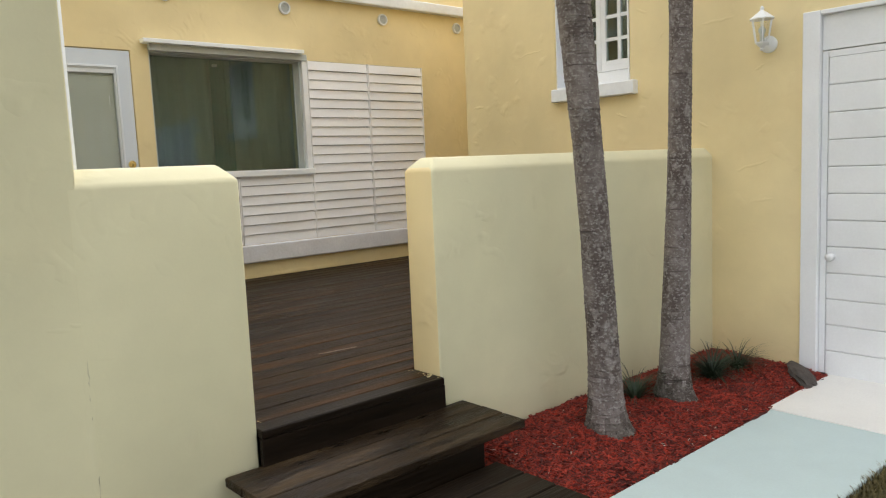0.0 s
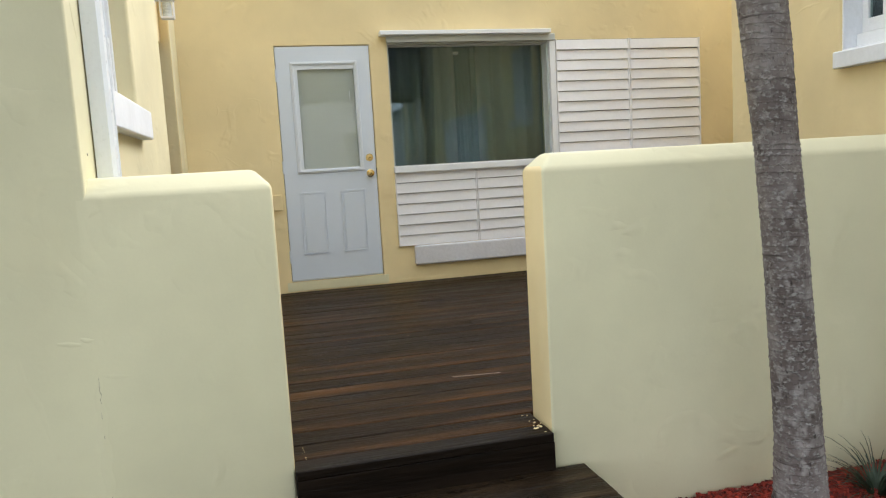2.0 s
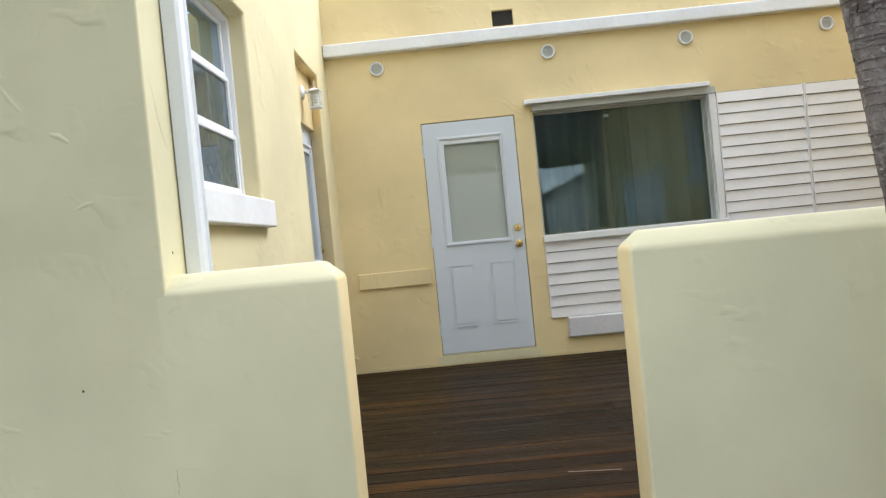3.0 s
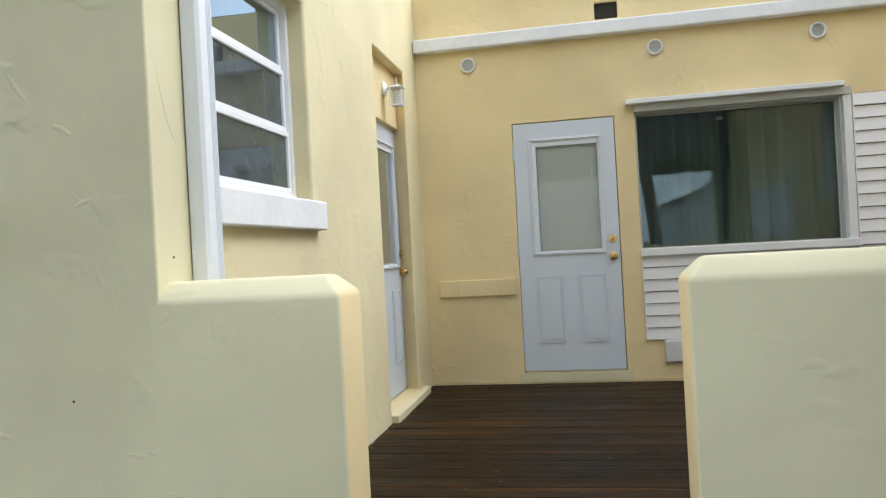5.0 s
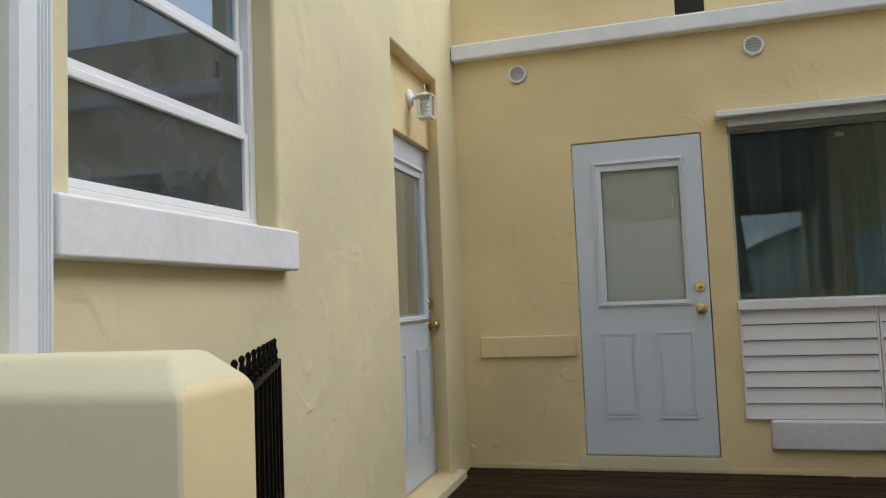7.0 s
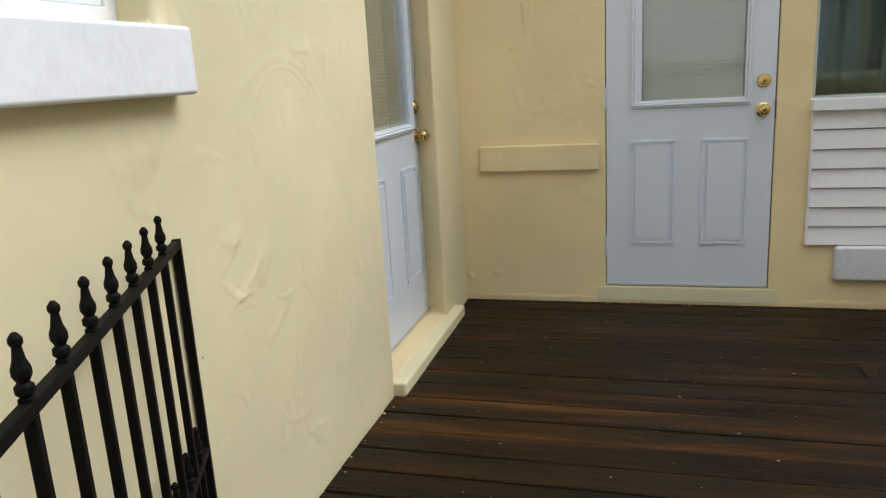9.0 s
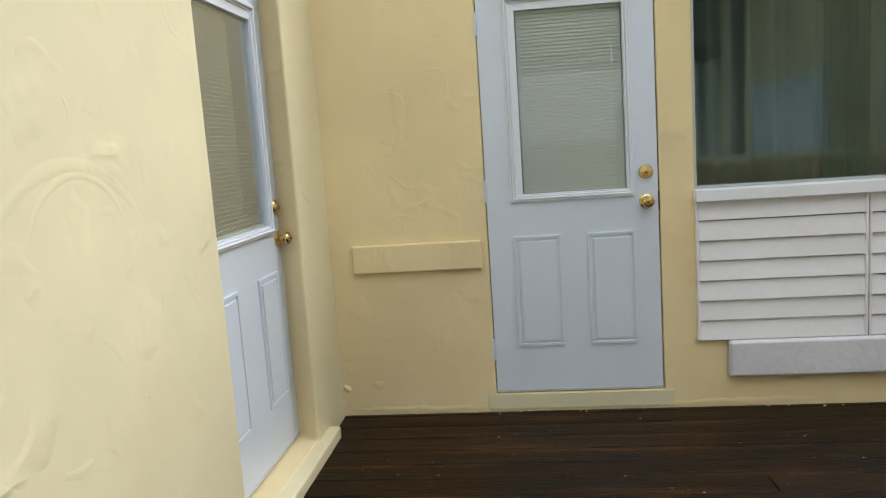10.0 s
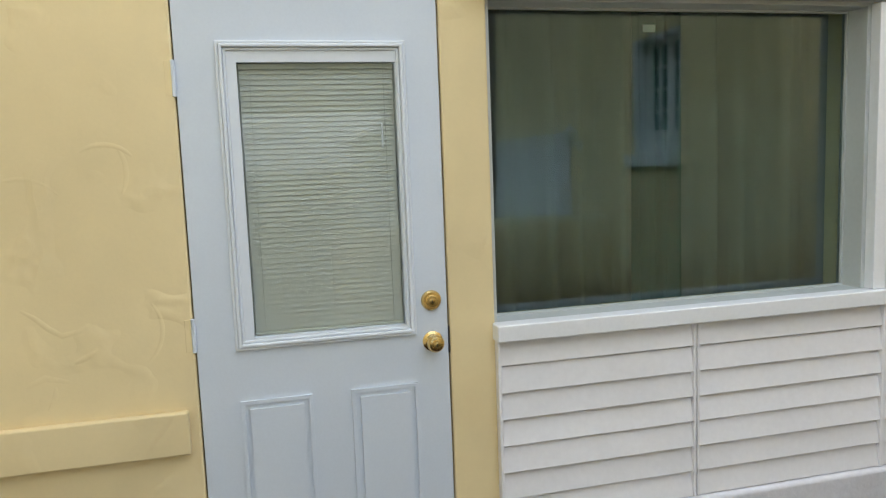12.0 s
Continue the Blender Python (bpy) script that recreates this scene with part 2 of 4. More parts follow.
M_OLDBRASS = material("worn_brass", (0.42, 0.29, 0.10), 0.34, metal=1.0, scale=20, vary=0.15, fine=200, bump=0.05)
M_BARK = bark_material("palm_bark", (0.36, 0.335, 0.315), (0.215, 0.183, 0.170), (0.112, 0.090, 0.080))
M_BARKBASE = bark_material("mossy_palm_base", (0.23, 0.21, 0.19), (0.13, 0.110, 0.098), (0.060, 0.050, 0.042))
M_GRIME = material("crack_grime", (0.60, 0.54, 0.355), 0.9, scale=12, vary=0.25, fine=80, bump=0.1)
M_MULCH = material("red_mulch", (0.10, 0.009, 0.005), 0.85, scale=9, vary=0.35, fine=60, bump=0.8, bump_dist=0.01)
M_CHIP = material("red_mulch_chip", (0.255, 0.022, 0.009), 0.8, scale=14, vary=0.3, fine=90, bump=0.4, island=0.7)
M_PALECHIP = material("pale_wood_chip", (0.5, 0.4, 0.33), 0.8, scale=14, vary=0.2, fine=90, bump=0.4)
M_WALK = material("pale_blue_concrete", (0.55, 0.66, 0.66), 0.7, scale=1.6, vary=0.05, fine=80, bump=0.2, stain=0.2, stain_colour=(0.42, 0.5, 0.5))
M_APRON = material("pale_concrete", (0.84, 0.82, 0.78), 0.75, scale=1.6, vary=0.06, fine=80, bump=0.25, stain=0.2, stain_colour=(0.5, 0.48, 0.44))
M_GROUND = material("lawn_soil", (0.10, 0.095, 0.035), 0.95, scale=2.0, vary=0.3, fine=40, bump=0.8, bump_dist=0.02)
M_BLADE = material("dry_grass", (0.15, 0.12, 0.04), 0.8, scale=4.0, vary=0.3, fine=30, bump=0.1, island=0.5)
M_LEAF = material("dark_leaf", (0.034, 0.058, 0.028), 0.55, scale=8.0, vary=0.35, fine=40, bump=0.1)
M_DARK = material("dark_interior", (0.15, 0.155, 0.16), 0.9, scale=2, vary=0.2, fine=30, bump=0.1)
M_CURTAIN = material("grey_green_curtain", (0.43, 0.445, 0.405), 0.85, scale=3, vary=0.12, fine=160, bump=0.15)
M_TEAL = material("teal_curtain", (0.10, 0.25, 0.21), 0.8, scale=3, vary=0.2, fine=160, bump=0.15)
M_BLIND = material("pale_blind", (0.51, 0.53, 0.475), 0.6, scale=2, vary=0.03, fine=60, bump=0.0)
# near-black that stands for shade in gaps and holes, also for small dark parts
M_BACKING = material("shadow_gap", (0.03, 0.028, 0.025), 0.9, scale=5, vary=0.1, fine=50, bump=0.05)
M_ROOF = material("roof_felt", (0.06, 0.05, 0.045), 0.9, scale=4, vary=0.2, fine=60, bump=0.4)
M_SIDING = material("pale_house_wall", (0.62, 0.64, 0.64), 0.7, scale=1, vary=0.06, fine=30, bump=0.2)
M_NEIGHBOUR = material("grey_neighbour_wall", (0.16, 0.17, 0.17), 0.8, scale=1, vary=0.08, fine=30, bump=0.2)
M_ROCK = material("grey_rock", (0.085, 0.068, 0.058), 0.85, scale=10, vary=0.3, fine=60, bump=0.7, bump_dist=0.01)
M_FROST = material("clear_lamp_glass", (0.62, 0.64, 0.62), 0.25, scale=8, vary=0.05, fine=80, bump=0.05)
G_WIN = glass_material("window_glass", (0.84, 0.92, 0.88), see=0.88, f0=0.07, cast=(0.80, 0.93, 1.0))
G_SASH = glass_material("sash_glass", (0.9, 0.95, 0.95), see=0.35, f0=0.40, dust=0.12, cast=(0.72, 0.88, 1.0))
G_SOILED = glass_material("soiled_sash_glass", (0.9, 0.95, 0.95), see=0.35, f0=0.16, dust=0.58, cast=(0.72, 0.88, 1.0))
G_DOOR = glass_material("door_glass", (0.97, 0.98, 0.97), see=0.99, f0=0.018, wobble=0.004)



# ---- builders ----
def mesh_of(bm, name):
    me = bpy.data.meshes.new(name)
    bmesh.ops.recalc_face_normals(bm, faces=bm.faces[:])
    bm.to_mesh(me)
    bm.free()
    return me


def part(name, bm, mat, parent=None, label="", smooth=False):
    """Links a bmesh as one mesh object, under its thing where one is given."""
    ob = new(name, mesh_of(bm, name))
    ob.data.materials.append(mat)
    if smooth:
        for p in ob.data.polygons:
            p.use_smooth = True
    if parent:
        ob.parent = parent
        ob.matrix_parent_inverse = Matrix.Translation(-parent.location)
    if label:
        ob["label"] = label
    return ob


def thing(name, at, label, category, group="", kind=""):
    ob = new(name)
    ob.location = at
    return tagged(ob, label, category, group, kind)


def box(x0, x1, y0, y1, z0, z1, bevel=0.0, seg=2, bm=None):
    b = bmesh.new()
    bmesh.ops.create_cube(b, size=1.0, matrix=Matrix.LocRotScale(((x0 + x1) / 2, (y0 + y1) / 2, (z0 + z1) / 2), None, (x1 - x0, y1 - y0, z1 - z0)))
    if bevel:
        bmesh.ops.bevel(b, geom=b.edges[:], offset=bevel, segments=seg, affect="EDGES", profile=0.5)
    return join(bm, b)


def join(bm, b):
    """Adds b's mesh to bm."""
    if bm is None:
        return b
    me = bpy.data.meshes.new("tmp")
    b.to_mesh(me)
    b.free()
    bm.from_mesh(me)
    bpy.data.meshes.remove(me)
    return bm


def lathe(profile, seg=16, m=Matrix(), bm=None, arc=math.tau):
    """Turns a profile of (radius, height) round z."""
    b = bmesh.new()
    rings = []
    for r, z in profile:
        rings.append([b.verts.new(m @ Vector((r * math.cos(arc * k / seg), r * math.sin(arc * k / seg), z))) for k in range(seg)])
    for p, q in zip(rings, rings[1:]):
        for k in range(seg):
            b.faces.new((p[k], p[(k + 1) % seg], q[(k + 1) % seg], q[k]))
    b.faces.new(rings[0][::-1])
    b.faces.new(rings[-1])
    return join(bm, b)


def to(axis):
    """Turns z to face along the axis given."""
    return Vector((0, 0, 1)).rotation_difference(Vector(axis)).to_matrix().to_4x4()


def pierced(u0, u1, v0, v1, holes, place, bm=None):
    """A slab over u, v with rectangular holes; place(u, v, side) gives the point, side 0 the face and 1 the back."""
    us = sorted({u0, u1, *[h[i] for h in holes for i in (0, 1)]})
    vs = sorted({v0, v1, *[h[i] for h in holes for i in (2, 3)]})
    us, vs = [u for u in us if u0 <= u <= u1], [v for v in vs if v0 <= v <= v1]
    b = bmesh.new()
    seen = {}

    def vert(i, j, s):
        if (i, j, s) not in seen:
            seen[i, j, s] = b.verts.new(place(us[i], vs[j], s))
        return seen[i, j, s]

    def solid(i, j):
        if not (0 <= i < len(us) - 1 and 0 <= j < len(vs) - 1):
            return False
        u, v = (us[i] + us[i + 1]) / 2, (vs[j] + vs[j + 1]) / 2
        return not any(h[0] < u < h[1] and h[2] < v < h[3] for h in holes)

    for i in range(len(us) - 1):
        for j in range(len(vs) - 1):
            if not solid(i, j):
                continue
            for s in (0, 1):
                b.faces.new([vert(i + a, j + c, s) for a, c in ((0, 0), (1, 0), (1, 1), (0, 1))])
            for di, dj, a, c in ((-1, 0, (0, 0), (0, 1)), (1, 0, (1, 0), (1, 1)), (0, -1, (0, 0), (1, 0)), (0, 1, (0, 1), (1, 1))):
                if not solid(i + di, j + dj):
                    p, q = (i + a[0], j + a[1]), (i + c[0], j + c[1])
                    b.faces.new((vert(*p, 0), vert(*q, 0), vert(*q, 1), vert(*p, 1)))
    return join(bm, b)


def softened(ob, width=0.012, seg=3):
    mod = ob.modifiers.new("edges", "BEVEL")
    mod.width, mod.segments, mod.limit_method, mod.angle_limit = width, seg, "ANGLE", radians(30)
    mod.harden_normals = True
    for p in ob.data.polygons:
        p.use_smooth = True
    return ob


def chamfered(bm, edges, width):
    bmesh.ops.recalc_face_normals(bm, faces=bm.faces[:])
    bmesh.ops.bevel(bm, geom=edges, offset=width, segments=1, affect="EDGES", profile=0.5)
    return bm


def two_paints(ob, second):
    """The faces turned to the gap and the deck carry the second paint."""
    ob.data.materials.append(second)
    for p in ob.data.polygons:
        if p.center.z < 1.1 and (abs(p.normal.x) > 0.75 or p.normal.y > 0.75):
            p.material_index = 1
    return ob


def structure(name, bm, mat, label, category="wall"):
    return tagged(part(name, bm, mat), label, category, kind="structure")


# ---- the shell ----
XL, YF, YB, XR, ZG = 1.262, 3.195, 7.15, 5.45, -0.44
# house wall with the sash window and the recessed side door, facing the deck
RECESS = (5.85, 6.685)
bm = pierced(YF + 0.217, 10.15, -0.6, 5.72, [(3.63, 4.59, 1.40, 2.38), (*RECESS, 0.055, 2.51), (5.10, 6.15, 3.585, 4.715), (8.65, 9.48, 3.915, 4.99)],
             lambda u, v, s: (XL - 0.22 * s, u + (0.14 * s if u == RECESS[1] else 0.0), v))
wall = structure("wall_west", bm, M_HOUSE, "pale yellow stucco house wall with window and door openings")
wall.data.materials.append(M_STUCCO)
for p in wall.data.polygons:
    if RECESS[0] - 0.01 < p.center.y < RECESS[1] + 0.15 and abs(p.normal.x) < 0.9 and p.center.z < 2.6:
        p.material_index = 1
softened(wall, 0.018)
# street face of the same house
bm = pierced(-4.0, XL, -0.6, 5.72, [(-0.37, 0.59, 1.38, 2.40)], lambda u, v, s: (u, YF + 0.215 * s, v))
softened(structure("wall_front", bm, M_PALE, "pale yellow stucco street wall of the house"), 0.009, 3)


def low_wall(name, x0, x1, y0, buried, label):
    """A low wall with chamfered, hand-rounded top edges; the end at x = buried runs into another wall."""
    bm = box(x0, x1, y0, YF + 0.2145, -0.6, 1.064)
    free = lambda e: max(abs(v.co.x - buried) for v in e.verts) > 0.01
    chamfered(bm, [e for e in bm.edges if all(v.co.z > 1.0 for v in e.verts) and free(e)], 0.058)
    bmesh.ops.bevel(bm, geom=[e for e in bm.edges if free(e) and e.calc_face_angle(0) > 0.4], offset=0.014, segments=3, affect="EDGES", profile=0.5)
    ob = two_paints(structure(name, bm, M_PALE, label), M_STUCCO)
    for p in ob.data.polygons:
        p.use_smooth = True
    ob.data.set_sharp_from_angle(angle=radians(22))
    return ob


low_wall("wall_low_west", XL - 0.03, 1.85, YF - 0.0004, XL - 0.03, "low pale yellow stucco wall with a soft chamfered top")
# back wall behind the deck
bm = pierced(1.05, 8.2, -0.6, 3.285, [(2.043, 2.858, 0.090, 2.120), (3.018, 4.55, 1.030, 2.134), (2.75, 2.93, 2.90, 3.035)],
             lambda u, v, s: (u, YB + 0.25 * s, v))
softened(structure("wall_back", bm, M_STUCCO, "yellow stucco back wall with door and picture window"), 0.008)
structure("roof_edge", box(1.27, 8.2, YB + 0.002, YB + 0.26, 3.286, 3.2895), M_ROOF, "dark roofing felt edge on the parapet", "roof")
structure("roof", box(1.27, 8.2, YB + 0.255, 11.5, 2.75, 2.85), M_ROOF, "flat felt roof behind the parapet", "roof")
structure("trim", box(1.268, 8.2, YB - 0.09, YB - 0.002, 2.757, 2.867, 0.012), M_ROUGH_WHITE, "white painted cornice band on yellow wall", "trim")
# building with the garage
bm = pierced(-4.0, 5.71, -0.6, 4.2, [(-0.2, 2.475, -0.5, 1.85), (3.875, 4.595, 1.605, 2.565)], lambda u, v, s: (XR + 0.22 * s, u, v))
softened(structure("wall_east", bm, M_STUCCO, "yellow stucco garage wall with small window"), 0.02)
structure("wall_east_return", box(XR + 0.221, 9.0, 5.48, 5.70, -0.6, 4.2), M_STUCCO, "yellow stucco return wall of the garage")
structure("wall_far_side", box(8.0, 8.2, 5.71, YB, -0.6, 3.3), M_STUCCO, "yellow stucco wall closing the deck")


low_wall("wall_low_east", 2.834, XR - 0.001, YF, XR - 0.001, "low pale yellow stucco wall beside the palms")

structure("roof_house", box(-4.0, XL - 0.23, YF + 0.22, 10.14, 5.58, 5.70), M_ROOF, "flat felt roof of the house", "roof")
structure("wall_house_far", box(-4.0, XL - 0.225, 9.93, 10.148, -0.6, 5.57), M_PALE, "pale yellow stucco end wall of the house")
structure("wall_house_west", box(-4.0, -3.8, YF + 0.22, 9.925, -0.6, 5.57), M_PALE, "pale yellow stucco side wall of the house")
structure("roof_garage", box(XR + 0.225, 9.0, -4.0, 5.47, 4.0, 4.15), M_ROOF, "flat felt roof of the garage", "roof")
structure("wall_garage_far", box(8.8, 9.0, -4.0, 5.47, -0.6, 3.99), M_STUCCO, "yellow stucco far wall of the garage")
structure("wall_garage_front", box(XR + 0.225, 8.79, -4.0, -3.8, -0.6, 3.99), M_STUCCO, "yellow stucco street wall of the garage")

# ---- ground ----
bm = bmesh.new()
bmesh.ops.create_grid(bm, x_segments=60, y_segments=60, size=600)
for v in bm.verts:
    v.co.z = ZG - 0.03
structure("ground", bm, M_GROUND, "dry brownish green lawn", "ground")
structure("pavement", box(0.9, 4.60, 1.66, 2.375, ZG - 0.09, ZG, 0.008), M_WALK, "pale blue painted concrete walkway", "pavement")
structure("apron", box(4.605, XR + 0.25, -3.0, 2.40, ZG - 0.09, ZG + 0.004, 0.008), M_APRON, "pale concrete apron at the garage", "pavement")


# ---- doors ----
def half_lite_door(name, width, m, label, tilt=76, behind=None, edge=0.142):
    """A steel door 2.02 m high: width along x, face at y = 0 towards -y, from the hinge edge at x = 0."""
    d = thing(name, (0, 0, 0), label, "door", kind="structure")
    h, t = 2.02, 0.044
    gx0, gx1, gz0, gz1 = 0.177, width - edge, 0.976, 1.826
    bm = pierced(0, width, 0, h, [(gx0, gx1, gz0, gz1)], lambda u, v, s: (u, t * s, v))
    # two pressed panels below the light
    softened(part("slab", bm, M_DOOR, d), 0.003, 2)
    ox0, ox1, oz0, oz1 = gx0 - 0.06, gx1 + 0.034, gz0 - 0.037, gz1 + 0.065
    rim = 0.031
    bm = pierced(ox0, ox1, oz0, oz1, [(ox0 + 0.010, ox1 - 0.010, oz0 + 0.010, oz1 - 0.010)], lambda u, v, s: (u, -0.012 + 0.0115 * s, v))
    bm = join(bm, pierced(ox0 + 0.0102, ox1 - 0.0102, oz0 + 0.0102, oz1 - 0.0102, [(ox0 + 0.021, ox1 - 0.021, oz0 + 0.021, oz1 - 0.021)], lambda u, v, s: (u, -0.019 + 0.0185 * s, v)))
    bm = join(bm, pierced(ox0 + 0.0212, ox1 - 0.0212, oz0 + 0.0212, oz1 - 0.0212, [(ox0 + rim, ox1 - rim, oz0 + rim, oz1 - rim)], lambda u, v, s: (u, -0.009 + 0.0085 * s, v)))
    softened(part("light_frame", bm, M_LITE, d, "white moulded frame of the door light"), 0.004, 2)
    band = pierced(ox0 + rim + 0.0002, ox1 - rim - 0.0002, oz0 + rim + 0.0002, oz1 - rim - 0.0002, [(gx0, gx1, gz0, gz1)], lambda u, v, s: (u, -0.003 + 0.0025 * s, v))
    part("glazing_band", band, M_LITE, d, "flat pale band round the glass")
    part("pane", box(gx0 - 0.004, gx1 + 0.004, 0.012, 0.016, gz0 - 0.004, gz1 + 0.004), G_DOOR, d, "glass over a closed blind").visible_shadow = False
    bl = part("blind", box(gx0 - 0.004, gx1 + 0.004, 0.036, 0.038, gz0 - 0.004, gz1 + 0.004), behind or M_BLIND, d, "pale slatted blind")
    slat = mesh_of(box(gx0 + 0.006, gx1 - 0.006, -0.0088, 0.0088, -0.0007, 0.0007), "slat")
    slat.materials.append(M_BLIND)
    for k in range(51):
        s = new("slat", slat)
        s.parent = bl
        s.matrix_basis = pose(0, 0.026, gz0 + 0.008 + k * (gz1 - gz0 - 0.016) / 51, tilt, 0, 0)
    for px0, px1 in ((0.12, 0.345), (width - 0.335, width - 0.11)):
        z0, z1 = 0.232, 0.775
        bm = None
        for off, proud in ((0.0, 0.009), (0.012, 0.001), (0.028, 0.011)):
            inner = (0.012, 0.028, 0.07)[(0.0, 0.012, 0.028).index(off)]
            holes = [] if off == 0.028 else [(px0 + inner, px1 - inner, z0 + inner, z1 - inner)]
            bm = join(bm, pierced(px0 + off, px1 - off, z0 + off, z1 - off, holes, lambda u, v, s: (u, -proud + (proud - 0.0004) * s, v)))
        softened(part("panel", bm, M_DOOR, d), 0.004, 2)
    kx = width - 0.055
    for cx in (gx0 + 0.036, gx1 - 0.036):
        part("cord", box(cx - 0.0008, cx + 0.0008, 0.0175, 0.019, gz0 + 0.004, gz1 - 0.004), M_CURTAIN, d, "thin ladder cord of the blind")
    part("head_rail", box(gx0 + 0.003, gx1 - 0.003, 0.018, 0.034, gz1 - 0.018, gz1 - 0.001, 0.002), M_BLIND, d, "head rail of the blind")
    part("bottom_rail", box(gx0 + 0.004, gx1 - 0.004, 0.019, 0.033, gz0 + 0.001, gz0 + 0.010, 0.002), M_BLIND, d, "bottom rail of the blind")
    part("tilt_slide", box(gx1 - 0.05, gx1 - 0.045, 0.0165, 0.0175, gz1 - 0.27, gz1 - 0.19), M_PIPE, d, "small white tilt slide")
    for zz, nm, prof in ((1.049, "deadbolt", [(0.034, 0), (0.034, 0.005), (0.029, 0.011), (0.0285, 0.0113), (0.0205, 0.0115), (0.0195, 0.019), (0.0185, 0.0195), (0.0105, 0.020)]),
                         (0.911, "knob", [(0.034, 0), (0.034, 0.005), (0.026, 0.010), (0.0125, 0.015), (0.0115, 0.030), (0.022, 0.036), (0.0285, 0.044), (0.0285, 0.050), (0.0235, 0.058), (0.0225, 0.0585), (0.0165, 0.060), (0.016, 0.063), (0.0105, 0.0635)])):
        lock = part(nm, lathe(prof, 24, Matrix.Translation((kx, 0, zz)) @ to((0, -1, 0))), M_BRASS, d, "brass " + nm)
        tip = prof[-1][1]
        part("cylinder", lathe([(0.0095, 0), (0.0095, 0.003), (0.008, 0.0045)], 16, Matrix.Translation((kx, -tip + 0.0015, zz)) @ to((0, -1, 0))), M_OLDBRASS, lock, "worn brass key cylinder", smooth=True)
        part("keyway", box(kx - 0.001, kx + 0.001, -tip - 0.0036, -tip - 0.0028, zz - 0.005, zz + 0.005), M_BACKING, lock, "dark keyway")
    for zz in (0.22, 1.0, 1.78):
        hg = part("hinge", box(-0.030, -0.007, -0.007, -0.001, zz - 0.052, zz + 0.052, 0.002), M_STUCCO, d, "hinge leaf painted over in yellow")
        part("hinge_pin", lathe([(0.004, -0.054), (0.0065, -0.052), (0.0065, 0.052), (0.004, 0.054)], 10, Matrix.Translation((-0.004, -0.008, zz))), M_DOOR, hg, "hinge pin painted pale blue")
    part("strike_plate", box(width + 0.0005, width + 0.004, -0.003, 0.03, 0.865, 0.955), M_BACKING, d, "dark latch plate")
    part("sweep", box(0.002, width - 0.002, -0.004, -0.0005, 0.001, 0.012), M_GREYTRIM, d, "grey weather strip")
    d.matrix_world = m
    return d


half_lite_door("door_1", 0.806, pose(2.047, YB + 0.006, 0.095), "closed pale blue-white half-glass door with brass knob")
half_lite_door("door_2", 0.90, pose(1.148, 5.868, 0.062, 0, 0, 90), "closed white half-glass side door in a recess", -58, M_DARK, 0.142)
structure("door_gap", box(2.0, 2.9, YB + 0.06, YB + 0.2, 0.05, 2.16), M_BACKING, "dark gap round the door", "door frame")
structure("door_gap_side", box(1.05, 1.09, 5.7, 6.9, 0.05, 2.2), M_BACKING, "dark gap round the side door", "door frame")
structure("recess_panel", box(1.06, 1.185, RECESS[0] - 0.05, RECESS[1] + 0.12, 2.085, 2.6, 0.004), M_STUCCO, "yellow stucco panel over the side door", "wall")
softened(structure("doorstep", box(1.10, 1.315, 5.83, 6.87, -0.02, 0.052), M_HOUSE, "yellow painted concrete doorstep", "doorstep"), 0.012)
softened(structure("threshold", box(2.0, 2.9, YB - 0.006, YB - 0.0005, 0.010, 0.088), M_PALE, "pale painted strip under the door", "trim"), 0.004, 2)
softened(structure("ledge", box(1.375, 2.012, YB - 0.032, YB - 0.001, 0.728, 0.866), M_STUCCO, "yellow painted ledge on the wall", "trim"), 0.008)


# ---- windows ----
def slab(m, x0, x1, y0, y1, z0, z1, bevel=0.0):
    b = box(x0, x1, y0, y1, z0, z1, bevel)
    b.transform(m)
    return b


def frame_ring(m, u0, u1, v0, v1, w, y0, y1):
    b = pierced(u0, u1, v0, v1, [(u0 + w, u1 - w, v0 + w, v1 - w)], lambda u, v, s: (u, y0 + (y1 - y0) * s, v))
    b.transform(m)
    return b


def pane_part(m, parent, x0, x1, z0, z1, y, mat=None):
    p = part("pane", slab(m, x0, x1, y, y + 0.004, z0, z1), mat or G_WIN, parent)
    p.visible_shadow = False
    return p


def room(m, x0, x1, y0, y1, z0, z1, parent):
    """A dim open-fronted box behind a window."""
    b = slab(m, x0, x1, y0, y1, z0, z1)
    inv = m.inverted()
    front = [f for f in b.faces if (inv @ f.calc_center_median()).y < y0 + 1e-4]
    bmesh.ops.delete(b, geom=front, context="FACES_ONLY")
    bmesh.ops.solidify(b, geom=b.faces[:], thickness=0.01)
    return part("room", b, M_DARK, parent, "dim interior behind the glass")


def sash_window(name, m, w, h, label, depth=0.105, rails=(0.34, 0.66)):
    """Three lights one over the other in a recessed opening; x along the wall from 0, face at y = 0, sill at z = 0."""
    win = thing(name, m.translation, label, "window", kind="structure")
    softened(part("frame", frame_ring(m, 0.0, w, 0.0, h, 0.032, depth - 0.02, depth + 0.06), M_FRAME, win), 0.004, 2)
    edges = [0.033, *[h * r for r in rails], h - 0.033]
    for k, (z0, z1) in enumerate(zip(edges, edges[1:])):
        y = depth - 0.012 + 0.012 * k
        softened(part("sash", frame_ring(m, 0.033, w - 0.033, z0, z1, 0.026, y, y + 0.03), M_FRAME, win), 0.004, 2)
        pane_part(m, win, 0.055, w - 0.055, z0 + 0.02, z1 - 0.02, y + 0.013, G_SASH if k == 2 else G_SOILED)
